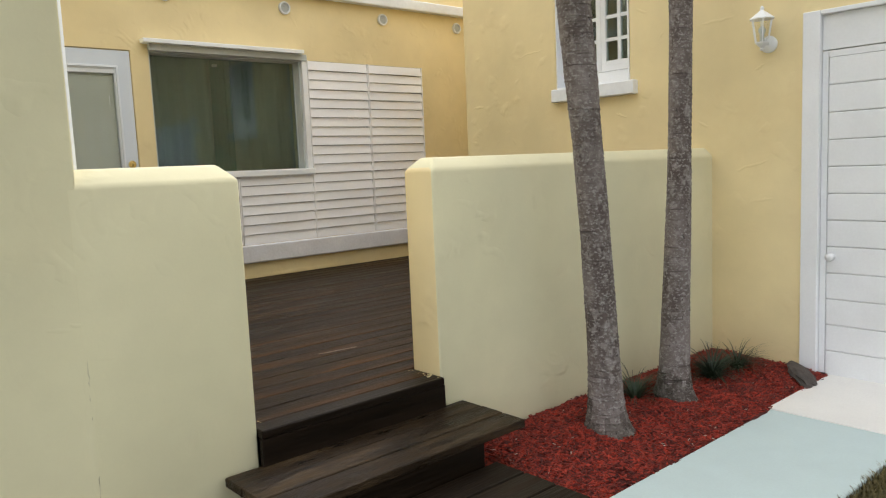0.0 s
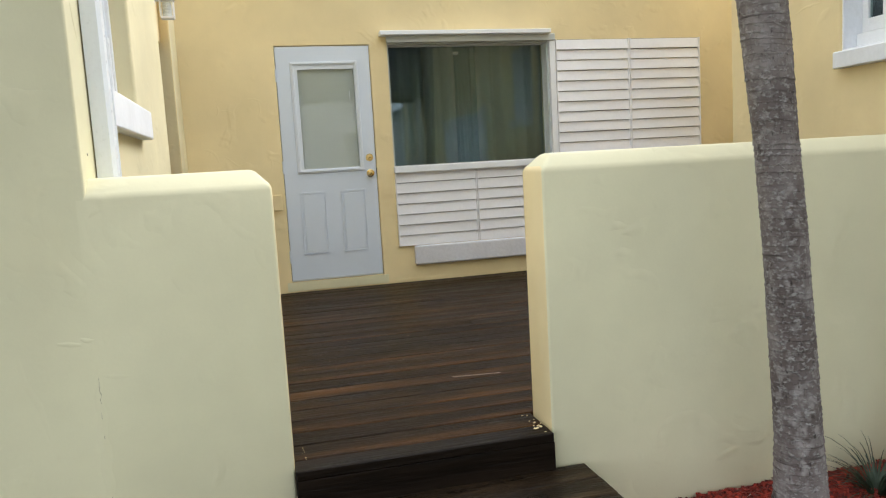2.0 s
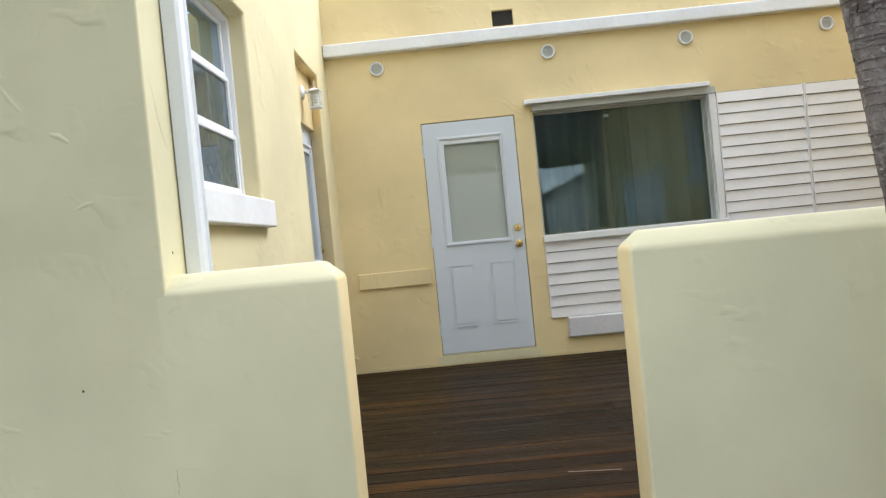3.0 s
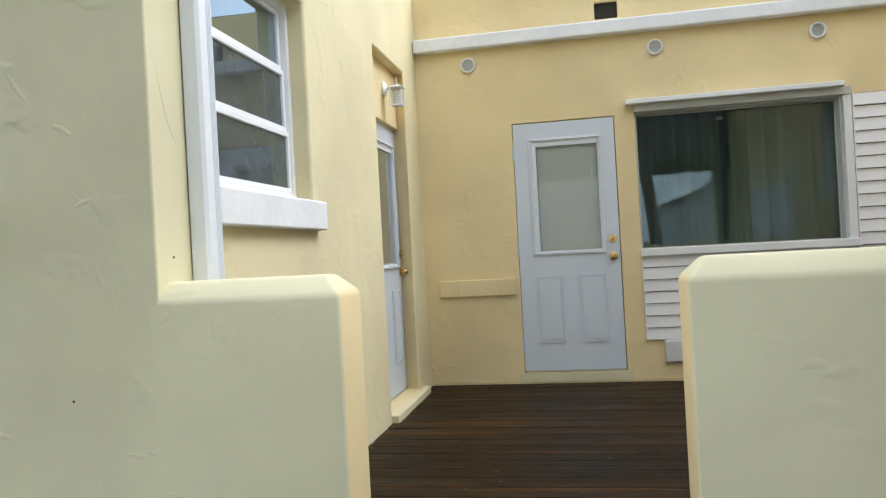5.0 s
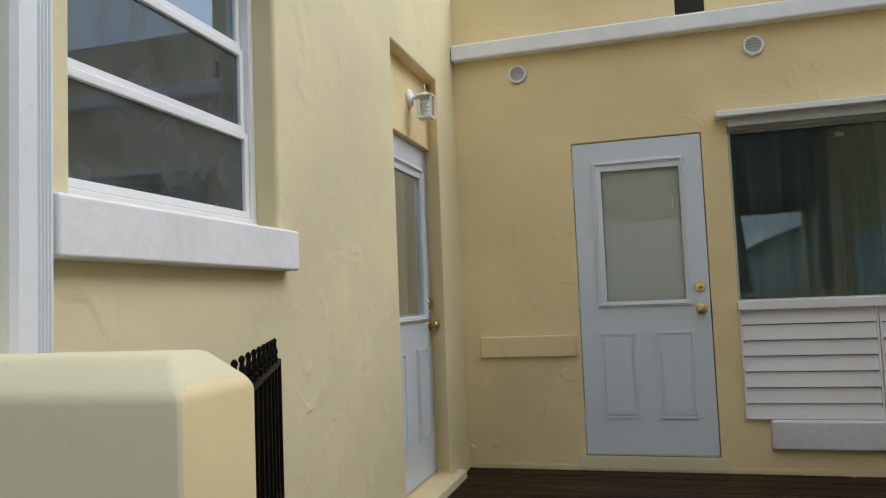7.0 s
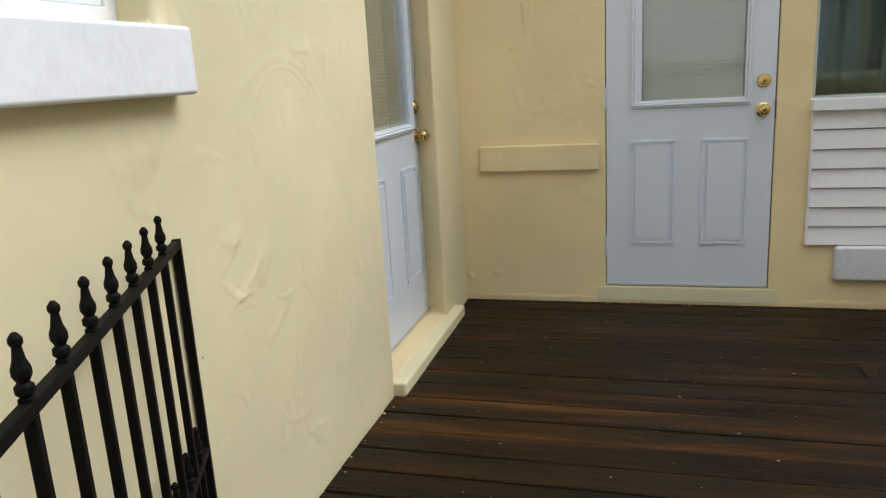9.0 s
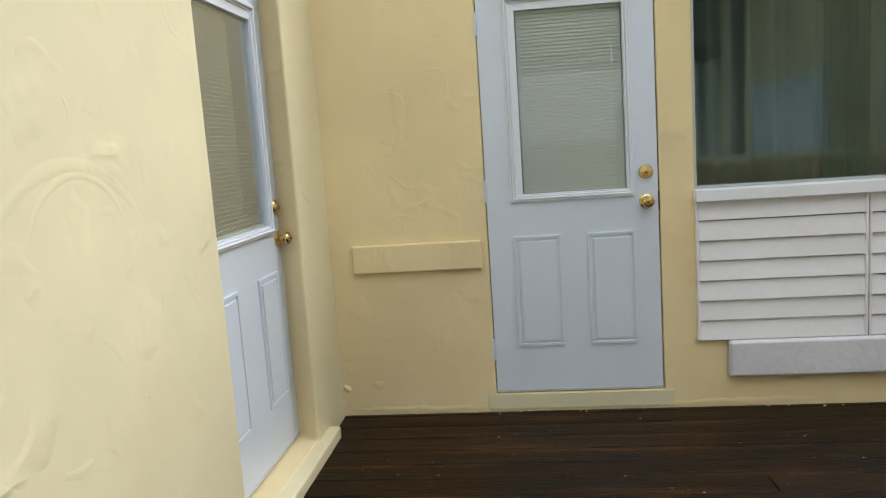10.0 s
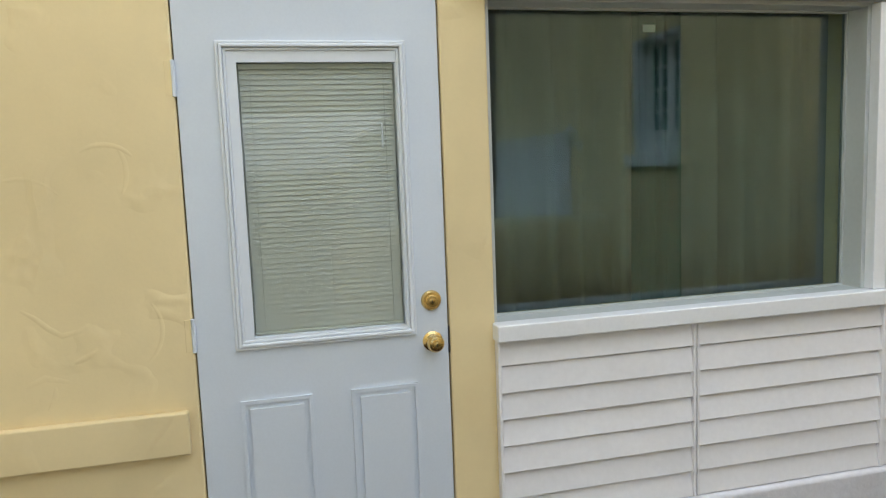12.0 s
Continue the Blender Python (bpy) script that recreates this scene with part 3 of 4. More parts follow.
    room(m, -0.02, w + 0.02, depth + 0.125, depth + 0.6, -0.02, h + 0.02, win)
    return win


def sill(name, m, x0, x1, z0, z1, proud, label, mat=None):
    b = slab(m, x0, x1, -proud, 0.03, z0, z1)
    return softened(structure(name, b, mat or M_ROUGH_WHITE, label, "window sill"), 0.01, 3)


W_SIDE = pose(XL, 3.63, 1.405, 0, 0, 90)
sash_window("window_1", W_SIDE, 0.96, 0.975, "white three-light sash window in a deep stucco reveal", rails=(0.346, 0.658))
sill("sill_1", W_SIDE, -0.098, 1.008, -0.153, -0.012, 0.055, "thick white painted window sill")
W_UP = pose(XL, 5.10, 3.585, 0, 0, 90)
sash_window("window_2", W_UP, 1.05, 1.13, "white sash window on the upper storey", 0.08)
sill("sill_2", W_UP, -0.06, 1.11, -0.10, -0.004, 0.05, "white painted upper window sill")
sash_window("window_3", pose(XL, 8.65, 3.915, 0, 0, 90), 0.83, 1.075, "recessed upper window beyond the flat roof", 0.12)
W_FRONT = pose(-0.37, YF, 1.385)
sash_window("window_4", W_FRONT, 0.96, 1.015, "white sash window in the street wall")
sill("sill_4", W_FRONT, -0.1, 1.068, -0.13, -0.005, 0.055, "thick white painted sill on street wall")

# small casement over the low wall
W_SMALL = pose(XR, 4.595, 1.605, 0, 0, -90)
win = thing("window_5", W_SMALL.translation, "small white casement window with divided panes", "window", kind="structure")
softened(part("reveal", frame_ring(W_SMALL, 0.002, 0.718, 0.002, 0.958, 0.014, 0.004, 0.21), M_ROUGH_WHITE, win, "deep reveal painted white"), 0.003, 2)
softened(part("frame", slab(W_SMALL, 0.017, 0.703, 0.10, 0.20, 0.017, 0.105), M_WHITE, win, "white frame below the sashes"), 0.004, 2)
part("gap", slab(W_SMALL, 0.017, 0.703, 0.15, 0.19, 0.1055, 0.112), M_BACKING, win, "dark joint under the sashes")
for s0 in (0.017, 0.361):
    softened(part("sash", frame_ring(W_SMALL, s0, s0 + 0.342, 0.113, 0.943, 0.046, 0.14, 0.18), M_WHITE, win), 0.004, 2)
    part("bottom_rail", slab(W_SMALL, s0 + 0.047, s0 + 0.295, 0.143, 0.177, 0.160, 0.195), M_WHITE, win)
    part("bar", slab(W_SMALL, s0 + 0.156, s0 + 0.186, 0.145, 0.175, 0.196, 0.896), M_WHITE, win)
    for k in (1, 2, 3):
        z = 0.183 + 0.178 * k
        part("bar", slab(W_SMALL, s0 + 0.047, s0 + 0.155, 0.147, 0.173, z - 0.013, z + 0.013), M_WHITE, win)
        part("bar", slab(W_SMALL, s0 + 0.187, s0 + 0.295, 0.147, 0.173, z - 0.013, z + 0.013), M_WHITE, win)
    pane_part(W_SMALL, win, s0 + 0.043, s0 + 0.299, 0.18, 0.90, 0.158)
room(W_SMALL, -0.02, 0.74, 0.225, 0.6, -0.02, 0.98, win)
sill("sill_5", W_SMALL, -0.012, 0.795, -0.105, 0.0, 0.06, "white painted sill of the small window")

# picture window
P = pose(3.02, YB, 1.045)
win = thing("window_6", P.translation, "large fixed picture window with curtains drawn inside", "window", kind="structure")
jamb = pierced(-0.001, 1.529, -0.014, 1.088, [(0.010, 1.500, 0.002, 1.072)], lambda u, v, s: (u, 0.012 + 0.128 * s, v))
jamb.transform(P)
softened(part("jamb", jamb, M_GREYTRIM, win, "grey-white deep window jamb"), 0.003, 2)
bead = pierced(0.0102, 1.4998, 0.0022, 1.0718, [(0.018, 1.492, 0.010, 1.064)], lambda u, v, s: (u, 0.104 + 0.012 * s, v))
bead.transform(P)
part("glazing_bead", bead, M_GREYTRIM, win)
pane_part(P, win, 0.0105, 1.4995, 0.0025, 1.0715, 0.118)
room(P, -0.3, 2.0, 0.26, 1.5, -0.5, 1.4, win)
softened(structure("window_hood", slab(P, -0.073, 1.512, -0.10, -0.002, 1.140, 1.178), M_WHITE, "white window hood strip", "window hood"), 0.006)
softened(structure("window_head", slab(P, -0.01, 1.57, -0.045, -0.002, 1.082, 1.144), M_GREYTRIM, "grey stepped head trim over the window", "trim"), 0.006)
softened(structure("window_ledge", slab(P, -0.012, 1.585, -0.06, 0.011, -0.055, 0.004), M_WHITE, "white wooden window ledge", "window sill"), 0.006)
softened(structure("window_post", slab(P, 1.514, 1.572, -0.035, 0.0115, 0.005, 1.080), M_WHITE, "white post between window and louvres", "trim"), 0.004)


def curtain(x0, x1, y, mat, label, folds, deep, seed):
    rnd = random.Random(seed)
    b = bmesh.new()
    n = int(folds * 10)
    ph = [rnd.uniform(0, 6.28) for _ in range(4)]
    rows = []
    for z in (0.98, 1.3, 1.7, 2.2):
        row = []
        for k in range(n + 1):
            f = k / n
            a = f * folds * math.tau
            d = deep * (math.sin(a + ph[0] + 0.6 * math.sin(a * 0.37 + ph[1])) + 0.5 * math.sin(a * 1.7 + ph[2] + z))
            row.append(b.verts.new((x0 + (x1 - x0) * f, y + d, z)))
        rows.append(row)
    for p, q in zip(rows, rows[1:]):
        for k in range(n):
            b.faces.new((p[k], p[k + 1], q[k + 1], q[k]))
    bmesh.ops.solidify(b, geom=b.faces[:], thickness=0.004)
    ob = part("curtain", b, mat, smooth=True)
    return tagged(ob, label, "curtain", "curtains in the picture window")


curtain(2.90, 3.70, YB + 0.30, M_CURTAIN, "grey-green curtain hanging in folds behind glass", 5, 0.04, 1)
curtain(3.68, 3.92, YB + 0.33, M_TEAL, "narrow teal curtain hanging behind glass", 4, 0.03, 2)
curtain(3.90, 4.85, YB + 0.29, M_CURTAIN, "grey-green curtain hanging in folds behind glass", 5, 0.045, 3)

# ---- louvred panels ----
def louvres(x0, x1, z0, count, pitch, label):
    lv = thing("louvre_panel", (x0, YB, z0), label, "louvre panel", "louvre panels by the picture window")
    part("backing", box(x0, x1, YB - 0.006, YB - 0.001, z0, z0 + count * pitch), M_BACKING, lv, "dark gap behind the slats")
    b = bmesh.new()
    for x in (x0 + 0.004, x1 - 0.004):
        vs = [b.verts.new((x - x0, y, z)) for y, z in ((-0.030, 0.003), (-0.028, 0.0), (-0.009, 0.0), (-0.009, pitch - 0.004), (-0.014, pitch - 0.004))]
        b.faces.new(vs)
    b.verts.ensure_lookup_table()
    for i in range(5):
        j = (i + 1) % 5
        b.faces.new((b.verts[i], b.verts[j], b.verts[5 + j], b.verts[5 + i]))
    me = mesh_of(b, "slat")
    me.materials.append(M_SLAT)
    for k in range(count):
        s = new("slat", me)
        s.parent = lv
        s.matrix_basis = pose(0, 0.0015 * math.sin(k * 2.3), k * pitch, 0.6 * math.sin(k * 1.7), 0.08 * math.sin(k * 3.1), 0)
    for x in (x0, x1):
        part("stile", box(x - 0.006, x + 0.006, YB - 0.034, YB - 0.001, z0, z0 + count * pitch, 0.003), M_SLAT, lv, "thin white stile")
    return lv


PITCH = 0.095
louvres(3.019, 3.764, 0.331, 7, PITCH, "white painted horizontal louvre panel under the window")
louvres(3.780, 4.595, 0.331, 7, PITCH, "white painted horizontal louvre panel under the window")
louvres(4.603, 5.345, 0.331, 19, PITCH, "tall white painted horizontal louvre panel")
louvres(5.361, 6.105, 0.331, 19, PITCH, "tall white painted horizontal louvre panel")
softened(structure("louvre_sill", box(3.15, 6.2, YB - 0.05, YB - 0.001, 0.150, 0.328), M_CONCRETE, "rough grey-white concrete sill under the louvres", "window sill"), 0.018, 3)


# ---- wall fittings ----
def round_vent(x):
    v = thing("round_vent", (x, YB, 2.632), "white round louvred vent in the yellow wall", "vent", "round vents along the wall")
    m = Matrix.Translation((x, YB, 2.632)) @ to((0, -1, 0))
    b = bmesh.new()
    prof = [(0.047, 0.0), (0.062, 0.0), (0.063, 0.018), (0.058, 0.026), (0.048, 0.026), (0.046, 0.016), (0.046, 0.002)]
    rings = [[b.verts.new(m @ Vector((r * math.cos(math.tau * k / 24), r * math.sin(math.tau * k / 24), z))) for k in range(24)] for r, z in prof]
    for p, q in zip(rings, rings[1:] + rings[:1]):
        for k in range(24):
            b.faces.new((p[k], p[(k + 1) % 24], q[(k + 1) % 24], q[k]))
    part("ring", b, M_WHITE, v, smooth=True)
    part("backing", lathe([(0.046, 0.001), (0.046, 0.004)], 20, m), M_GREYTRIM, v)
    for k in range(5):
        z = 2.632 - 0.036 + 0.018 * k
        half = math.sqrt(0.046**2 - (z - 2.632) ** 2) - 0.001
        part("slat", box(x - half, x + half, YB - 0.015, YB - 0.006, z - 0.006, z + 0.005), M_GREYTRIM, v)


for x in (1.71, 3.2, 4.392, 5.6, 6.70):
    round_vent(x)
structure("scupper", box(2.74, 2.94, YB + 0.03, YB + 0.04, 2.885, 3.05), M_BACKING, "black scupper hole in the parapet", "scupper")


def downspout(name, y0, y1, proud, z0, z1, label):
    """A fluted rectangular pipe on the house wall."""
    d = thing(name, (XL, y0, z0), label, "downspout")
    b = bmesh.new()
    n = 4
    pts = [(XL + 0.004, y0), (XL + proud - 0.012, y0), (XL + proud, y0 + 0.012)]
    for k in range(n):
        a = y0 + 0.016 + (y1 - y0 - 0.032) * (0.52 + 0.48 * k / n)
        w = 0.48 * (y1 - y0 - 0.032) / n
        pts += [(XL + proud, a + 0.1 * w), (XL + proud - 0.006, a + 0.3 * w), (XL + proud - 0.006, a + 0.7 * w), (XL + proud, a + 0.9 * w)]
    pts += [(XL + proud, y1 - 0.012), (XL + proud - 0.012, y1), (XL + 0.004, y1)]
    lo, hi = [[b.verts.new((x, y, z)) for x, y in pts] for z in (z0, z1)]
    for i in range(len(pts)):
        j = (i + 1) % len(pts)
        b.faces.new((lo[i], lo[j], hi[j], hi[i]))
    b.faces.new(lo[::-1])
    b.faces.new(hi)
    part("pipe", b, M_PIPE, d)
    return d


downspout("downspout", 3.405, 3.515, 0.068, 0.0, 5.62, "white fluted metal downspout fixed to yellow wall")
d = downspout("downspout", 10.0, 10.10, 0.08, 2.86, 5.55, "white metal downspout at the house's far corner")
part("strap", box(XL + 0.002, XL + 0.09, 9.99, 10.11, 4.62, 4.66, 0.004), M_WHITE, d)
part("head", box(XL + 0.002, XL + 0.16, 9.94, 10.16, 5.52, 5.70, 0.012), M_WHITE, d, "white leader head")
gut = thing("gutter", (XL, 3.2, 5.62), "white gutter along the top of the house wall", "gutter")
part("trough", pierced(3.2, 9.93, 0, 0.12, [], lambda u, v, s: (XL + 0.002 + (0.06 + 0.3 * v) * s, u, 5.60 + v)), M_WHITE, gut)
for y in (8.8, 9.7):
    part("outlet", lathe([(0.035, 0), (0.04, 0.07), (0.032, 0.075)], 12, Matrix.Translation((XL + 0.004, y, 5.52)) @ to((1, 0, -0.3))), M_WHITE, gut, smooth=True)


def wall_lantern(name, m, label, four_sided):
    """A lantern on a wall plate: wall at y = 0, hanging towards -y, plate centre at the origin."""
    lamp = thing(name, m.translation, label, "wall lamp")

    def add(nm, b, mat, text="", smooth=False):
        b.transform(m)
        return part(nm, b, mat, lamp, text, smooth)

    add("plate", lathe([(0.055, 0), (0.055, 0.012), (0.042, 0.022), (0.018, 0.028)], 20, to((0, -1, 0))), M_WHITE, smooth=True)
    add("arm", lathe([(0.012, 0), (0.010, 0.06)], 10, Matrix.Translation((0, -0.02, 0)) @ to((0, -1, 0.02 if four_sided else 0.5))), M_WHITE, smooth=True)
    seg = 4 if four_sided else 6
    turn = pose(0, -0.105, 0, 0, 0, 45 if four_sided else 0)
    lift = -0.128 if four_sided else 0.0
    h = 0.125 if four_sided else 0.15
    r0, r1 = (0.062, 0.062) if four_sided else (0.042, 0.066)
    at = turn @ Matrix.Translation((0, 0, lift))
    add("base", lathe([(0.01, -0.045), (0.016, -0.038), (0.01, -0.03), (r0 * 0.7, -0.012), (r0, 0.0), (r0, 0.008)] if not four_sided else [(r0, -0.004), (r0, 0.006)], seg, at), M_WHITE)
    if four_sided:
        cap = [(r1 + 0.012, h), (r1 + 0.012, h + 0.006), (r1 * 0.5, h + 0.020), (0.012, h + 0.026), (0.008, h + 0.034)]
        add("hook", lathe([(0.003, 0), (0.003, 0.04), (0.0055, 0.046), (0.002, 0.052)], 8, at @ pose(0, 0, h + 0.03, 0, 10, 0)), M_WHITE, "thin upright finial")
    else:
        cap = [(r1 + 0.012, h), (r1 + 0.012, h + 0.006), (r1 * 0.55, h + 0.038), (0.02, h + 0.05), (0.012, h + 0.056), (0.014, h + 0.07), (0.004, h + 0.085)]
    add("roof", lathe(cap, seg if four_sided else 8, at), M_WHITE)
    for k in range(seg):
        a = math.tau * k / seg
        p, q = Vector((r0 * math.cos(a), r0 * math.sin(a), 0.006)), Vector((r1 * math.cos(a), r1 * math.sin(a), h))
        add("post", lathe([(0.0045, 0), (0.0045, (q - p).length)], 6, at @ Matrix.Translation(p) @ to(q - p)), M_WHITE)
        a2 = math.tau * (k + 1) / seg
        b = bmesh.new()
        quad = [Vector((r * 0.97 * math.cos(w), r * 0.97 * math.sin(w), z)) for r, w, z in ((r0, a, 0.007), (r0, a2, 0.007), (r1, a2, h), (r1, a, h))]
        b.faces.new([b.verts.new(at @ v) for v in quad])
        bmesh.ops.solidify(b, geom=b.faces[:], thickness=0.002)
        g = add("pane", b, G_DOOR)
        g.visible_shadow = False
    if four_sided:
        rib = [(0.030 + 0.0025 * (k % 2), 0.008 + 0.011 * k) for k in range(10)]
        add("chimney", lathe(rib, 16, at), M_FROST, "ribbed frosted glass chimney")
    else:
        add("candle", lathe([(0.014, 0.006), (0.014, 0.06), (0.02, 0.07), (0.022, 0.085), (0.012, 0.105)], 12, at), M_FROST, "white bulb on a stub", True)
    return lamp


wall_lantern("wall_lamp", pose(1.185, 6.35, 2.325, 0, 0, 90), "white square wall lantern over the side door", True)
wall_lantern("wall_lamp", pose(XR, 2.792, 1.715, 0, 0, -90), "white wall lantern beside the garage door", False)

# ---- garage door ----
gd = thing("door_3", (XR, 1.1, ZG), "white garage door of horizontal boards with a small knob", "garage door", kind="structure")
softened(part("casing", box(XR - 0.02, XR + 0.03, 2.465, 2.572, ZG, 1.875), M_WHITE, gd, "white painted door casing"), 0.006)
softened(part("lintel", box(XR - 0.018, XR + 0.03, -0.3, 2.464, 1.846, 1.875), M_WHITE, gd), 0.006)
part("header", box(XR + 0.015, XR + 0.06, -0.2, 2.464, 1.63, 1.845, 0.004), M_WHITE, gd)
pitch = 0.1695
n = int((1.625 - ZG) / pitch)
me = mesh_of(box(0, 0.04, -0.2, 2.425, 0.0015, pitch - 0.0005, 0.008, 2), "board")
me.materials.append(M_WHITE)
for k in range(n + 1):
    top = 1.585 - k * pitch
    b = new("board", me)
    b.parent = gd
    b.matrix_basis = Matrix.Translation(Vector((XR + 0.02, 0, top - pitch)) - gd.location)
part("board", box(XR + 0.02, XR + 0.06, -0.2, 2.425, 1.586, 1.625), M_WHITE, gd)
part("stile", box(XR + 0.017, XR + 0.06, 2.427, 2.463, ZG + 0.01, 1.625, 0.003), M_WHITE, gd)
part("backing", box(XR + 0.062, XR + 0.07, -0.2, 2.474, ZG - 0.05, 1.85), M_BACKING, gd)
part("knob", lathe([(0.022, 0), (0.024, 0.01), (0.012, 0.02), (0.026, 0.035), (0.027, 0.045), (0.012, 0.055)], 14, Matrix.Translation((XR + 0.02, 2.39, 0.336)) @ to((-1, 0, 0))), M_WHITE, gd, smooth=True)


# ---- iron gate, swung open against the wall ----
A, B = Vector((1.759, 3.448, 0)), Vector((1.272, 4.545, 0))
gate = thing("iron_gate", A, "black iron picket gate standing open by the wall", "gate")
way = (B - A).normalized()
turn = Matrix.Translation(A) @ pose(0, 0, 0, 0, 0, math.degrees(math.atan2(way.y, way.x)))
LEN = (B - A).length


def iron(nm, b):
    b.transform(turn)
    return part(nm, b, M_BLACK, gate)


for z in (0.940, 0.455, 0.10):
    iron("rail", box(0, LEN, -0.008, 0.008, z - 0.009, z + 0.009, 0.002))
for x in (0.0, LEN):
    iron("stile", box(x - 0.009, x + 0.009, -0.009, 0.009, 0.05, 0.951, 0.002))
spear = [(0.0065, 0), (0.0105, 0.004), (0.0105, 0.012), (0.0065, 0.016), (0.0105, 0.024), (0.0105, 0.032), (0.007, 0.042), (0.005, 0.056), (0.0075, 0.060), (0.0075, 0.066), (0.003, 0.072)]


def picket(x, top):
    b = box(x - 0.0075, x + 0.0075, -0.0075, 0.0075, 0.06, top, 0.002, 1)
    lathe(spear, 10, Matrix.Translation((x, 0, top)), b)
    iron("picket", b)


COUNT = 10
for k in range(COUNT):
    x = LEN - 0.135 - k * 0.115
    if x > 0.02:
        picket(x, 0.955)
        picket(x + 0.058, 0.475)

# ---- steps ----
def plank_mesh(lx, ly, lz):
    return mesh_of(box(0, lx, 0, ly, -lz, 0, 0.004, 1), "board")


def boards(parent, mat, x0, x1, y0, y1, z, width, thick, gap, name="board", split=()):
    y, k = y0, 0
    meshes = {}
    while y < y1 - 0.03:
        w = min(width, y1 - y)
        cuts = [x0, *[c for c in split[k % len(split)] if x0 < c < x1], x1] if split else [x0, x1]
        for a, c in zip(cuts, cuts[1:]):
            key = (round(c - a, 3), round(w, 3))
            if key not in meshes:
                meshes[key] = plank_mesh(c - a - 0.003, w - gap, thick)
                meshes[key].materials.append(mat)
            ob = new(name, meshes[key])
            ob.parent = parent
            rnd = random.Random(k * 7 + int(a * 10))
            ob.matrix_basis = Matrix.Translation(Vector((a, y, z + rnd.uniform(-0.0015, 0.0015))) - parent.location) @ pose(0, 0, 0, rnd.uniform(-0.25, 0.25), 0, 0)
        y += width
        k += 1


def step(x0, x1, y0, y1, top, low, label, wood):
    st = thing("wooden_step", ((x0 + x1) / 2, y0, low), label, "step", "steps up to the deck")
    w = (y1 - y0) / 3
    boards(st, wood, x0, x1, y0, y1, top, w, 0.038, 0.006, "tread_board")
    part("riser", box(x0 + 0.06, x1 - 0.24, y0 + 0.03, y0 + 0.06, low, top - 0.04, 0.003), M_STEP, st, "dark wooden riser, darkened further for its shade")
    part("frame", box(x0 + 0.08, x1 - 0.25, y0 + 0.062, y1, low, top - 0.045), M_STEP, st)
    return st


step(1.69, 2.96, 2.755, 3.185, -0.150, ZG, "dark stained wooden upper step with worn treads", M_TREAD)
# the lower step takes the darker wood to stand for its shadow
step(1.55, 2.78, 2.25, 2.775, -0.300, ZG, "dark stained wooden lower step, its shade put into the colour", M_STEP)

# ---- palms ----
def palm(name, base, lean, r0, r1, height, label, seed, bow=0.0):
    p = thing(name, base, label, "palm tree", "palms in the mulch bed")
    rnd = random.Random(seed)
    rows, z, seg = [], -0.12, 24
    phase = [rnd.uniform(0, 6.28) for _ in range(3)]
    while z < height:
        gap = rnd.uniform(0.018, 0.046)
        for f, grow in ((0.0, 1.0 + rnd.uniform(0.012, 0.036)), (0.3, 1.0 + rnd.uniform(0.0, 0.012)), (0.9, 1.0 - rnd.uniform(0.0, 0.014))):
            zz = z + gap * f
            taper = r1 + (r0 - r1) * math.exp(-max(zz, 0) / 0.5) + 0.07 * math.exp(-max(zz + 0.02, 0) / 0.075) + 0.006 * math.sin(zz * 2.1 + phase[2])
            taper *= 1 - 0.01 * zz
            row = []
            for k in range(seg):
                a = math.tau * k / seg
                tilt = 0.006 * math.sin(a + phase[0] + z * 2) + 0.005 * noise.noise((math.cos(a) * 2, math.sin(a) * 2, z * 8 + seed))
                r = taper * grow * (1 + 0.05 * noise.noise((math.cos(a) * 1.5 + seed, math.sin(a) * 1.5, zz * 3)) + 0.03 * noise.noise((math.cos(a) * 6, math.sin(a) * 6 + seed, zz * 22)))
                bend = bow * math.sin(zz * 1.43) if bow else 0.02 * math.sin(zz * 1.3 + phase[1])
                row.append((base[0] + lean[0] * zz + bend + r * math.cos(a), base[1] + lean[1] * zz + r * math.sin(a), base[2] + zz + tilt))
            rows.append(row)
        z += gap
    for nm, mat, text in (("root_flare", M_BARKBASE, "dark mossy flared base"), ("trunk", M_BARK, "")):
        b = bmesh.new()
        made = {}

        def spot(i, k):
            if (i, k) not in made:
                made[i, k] = b.verts.new(rows[i][k])
            return made[i, k]

        for i in range(len(rows) - 1):
            for k in range(seg):
                a = math.tau * k / seg
                low = rows[i][k][2] - base[2] < 0.16 + 0.16 * noise.noise((math.cos(a) * 1.8 + seed, math.sin(a) * 1.8, 0.4)) + 0.07 * noise.noise((math.cos(a) * 7, math.sin(a) * 7, seed))
                if low == (nm == "root_flare"):
                    b.faces.new((spot(i, k), spot(i, (k + 1) % seg), spot(i + 1, (k + 1) % seg), spot(i + 1, k)))
        part(nm, b, mat, p, text)
    return p


palm("palm_tree", (3.660, 2.813, -0.42), (-0.076, 0.0155), 0.088, 0.082, 4.6, "grey-brown ringed palm trunk leaning in red mulch", 3, 0.024)
palm("palm_tree", (4.362, 2.85, -0.42), (0.043, 0.0), 0.086, 0.071, 4.6, "grey-brown ringed upright palm trunk in red mulch", 8)

# ---- mulch bed ----
def bed_height(x, y):
    edge = min(1, max(0, (y - 2.38) / 0.14)) * min(1, max(0, (x - 2.72) / 0.1))
    return ZG - 0.01 + edge * (0.035 + 0.035 * max(0, min(1, (y - 2.6) / 0.5))) + 0.018 * noise.noise((x * 4, y * 4, 0)) + 0.008 * noise.noise((x * 14, y * 14, 3))


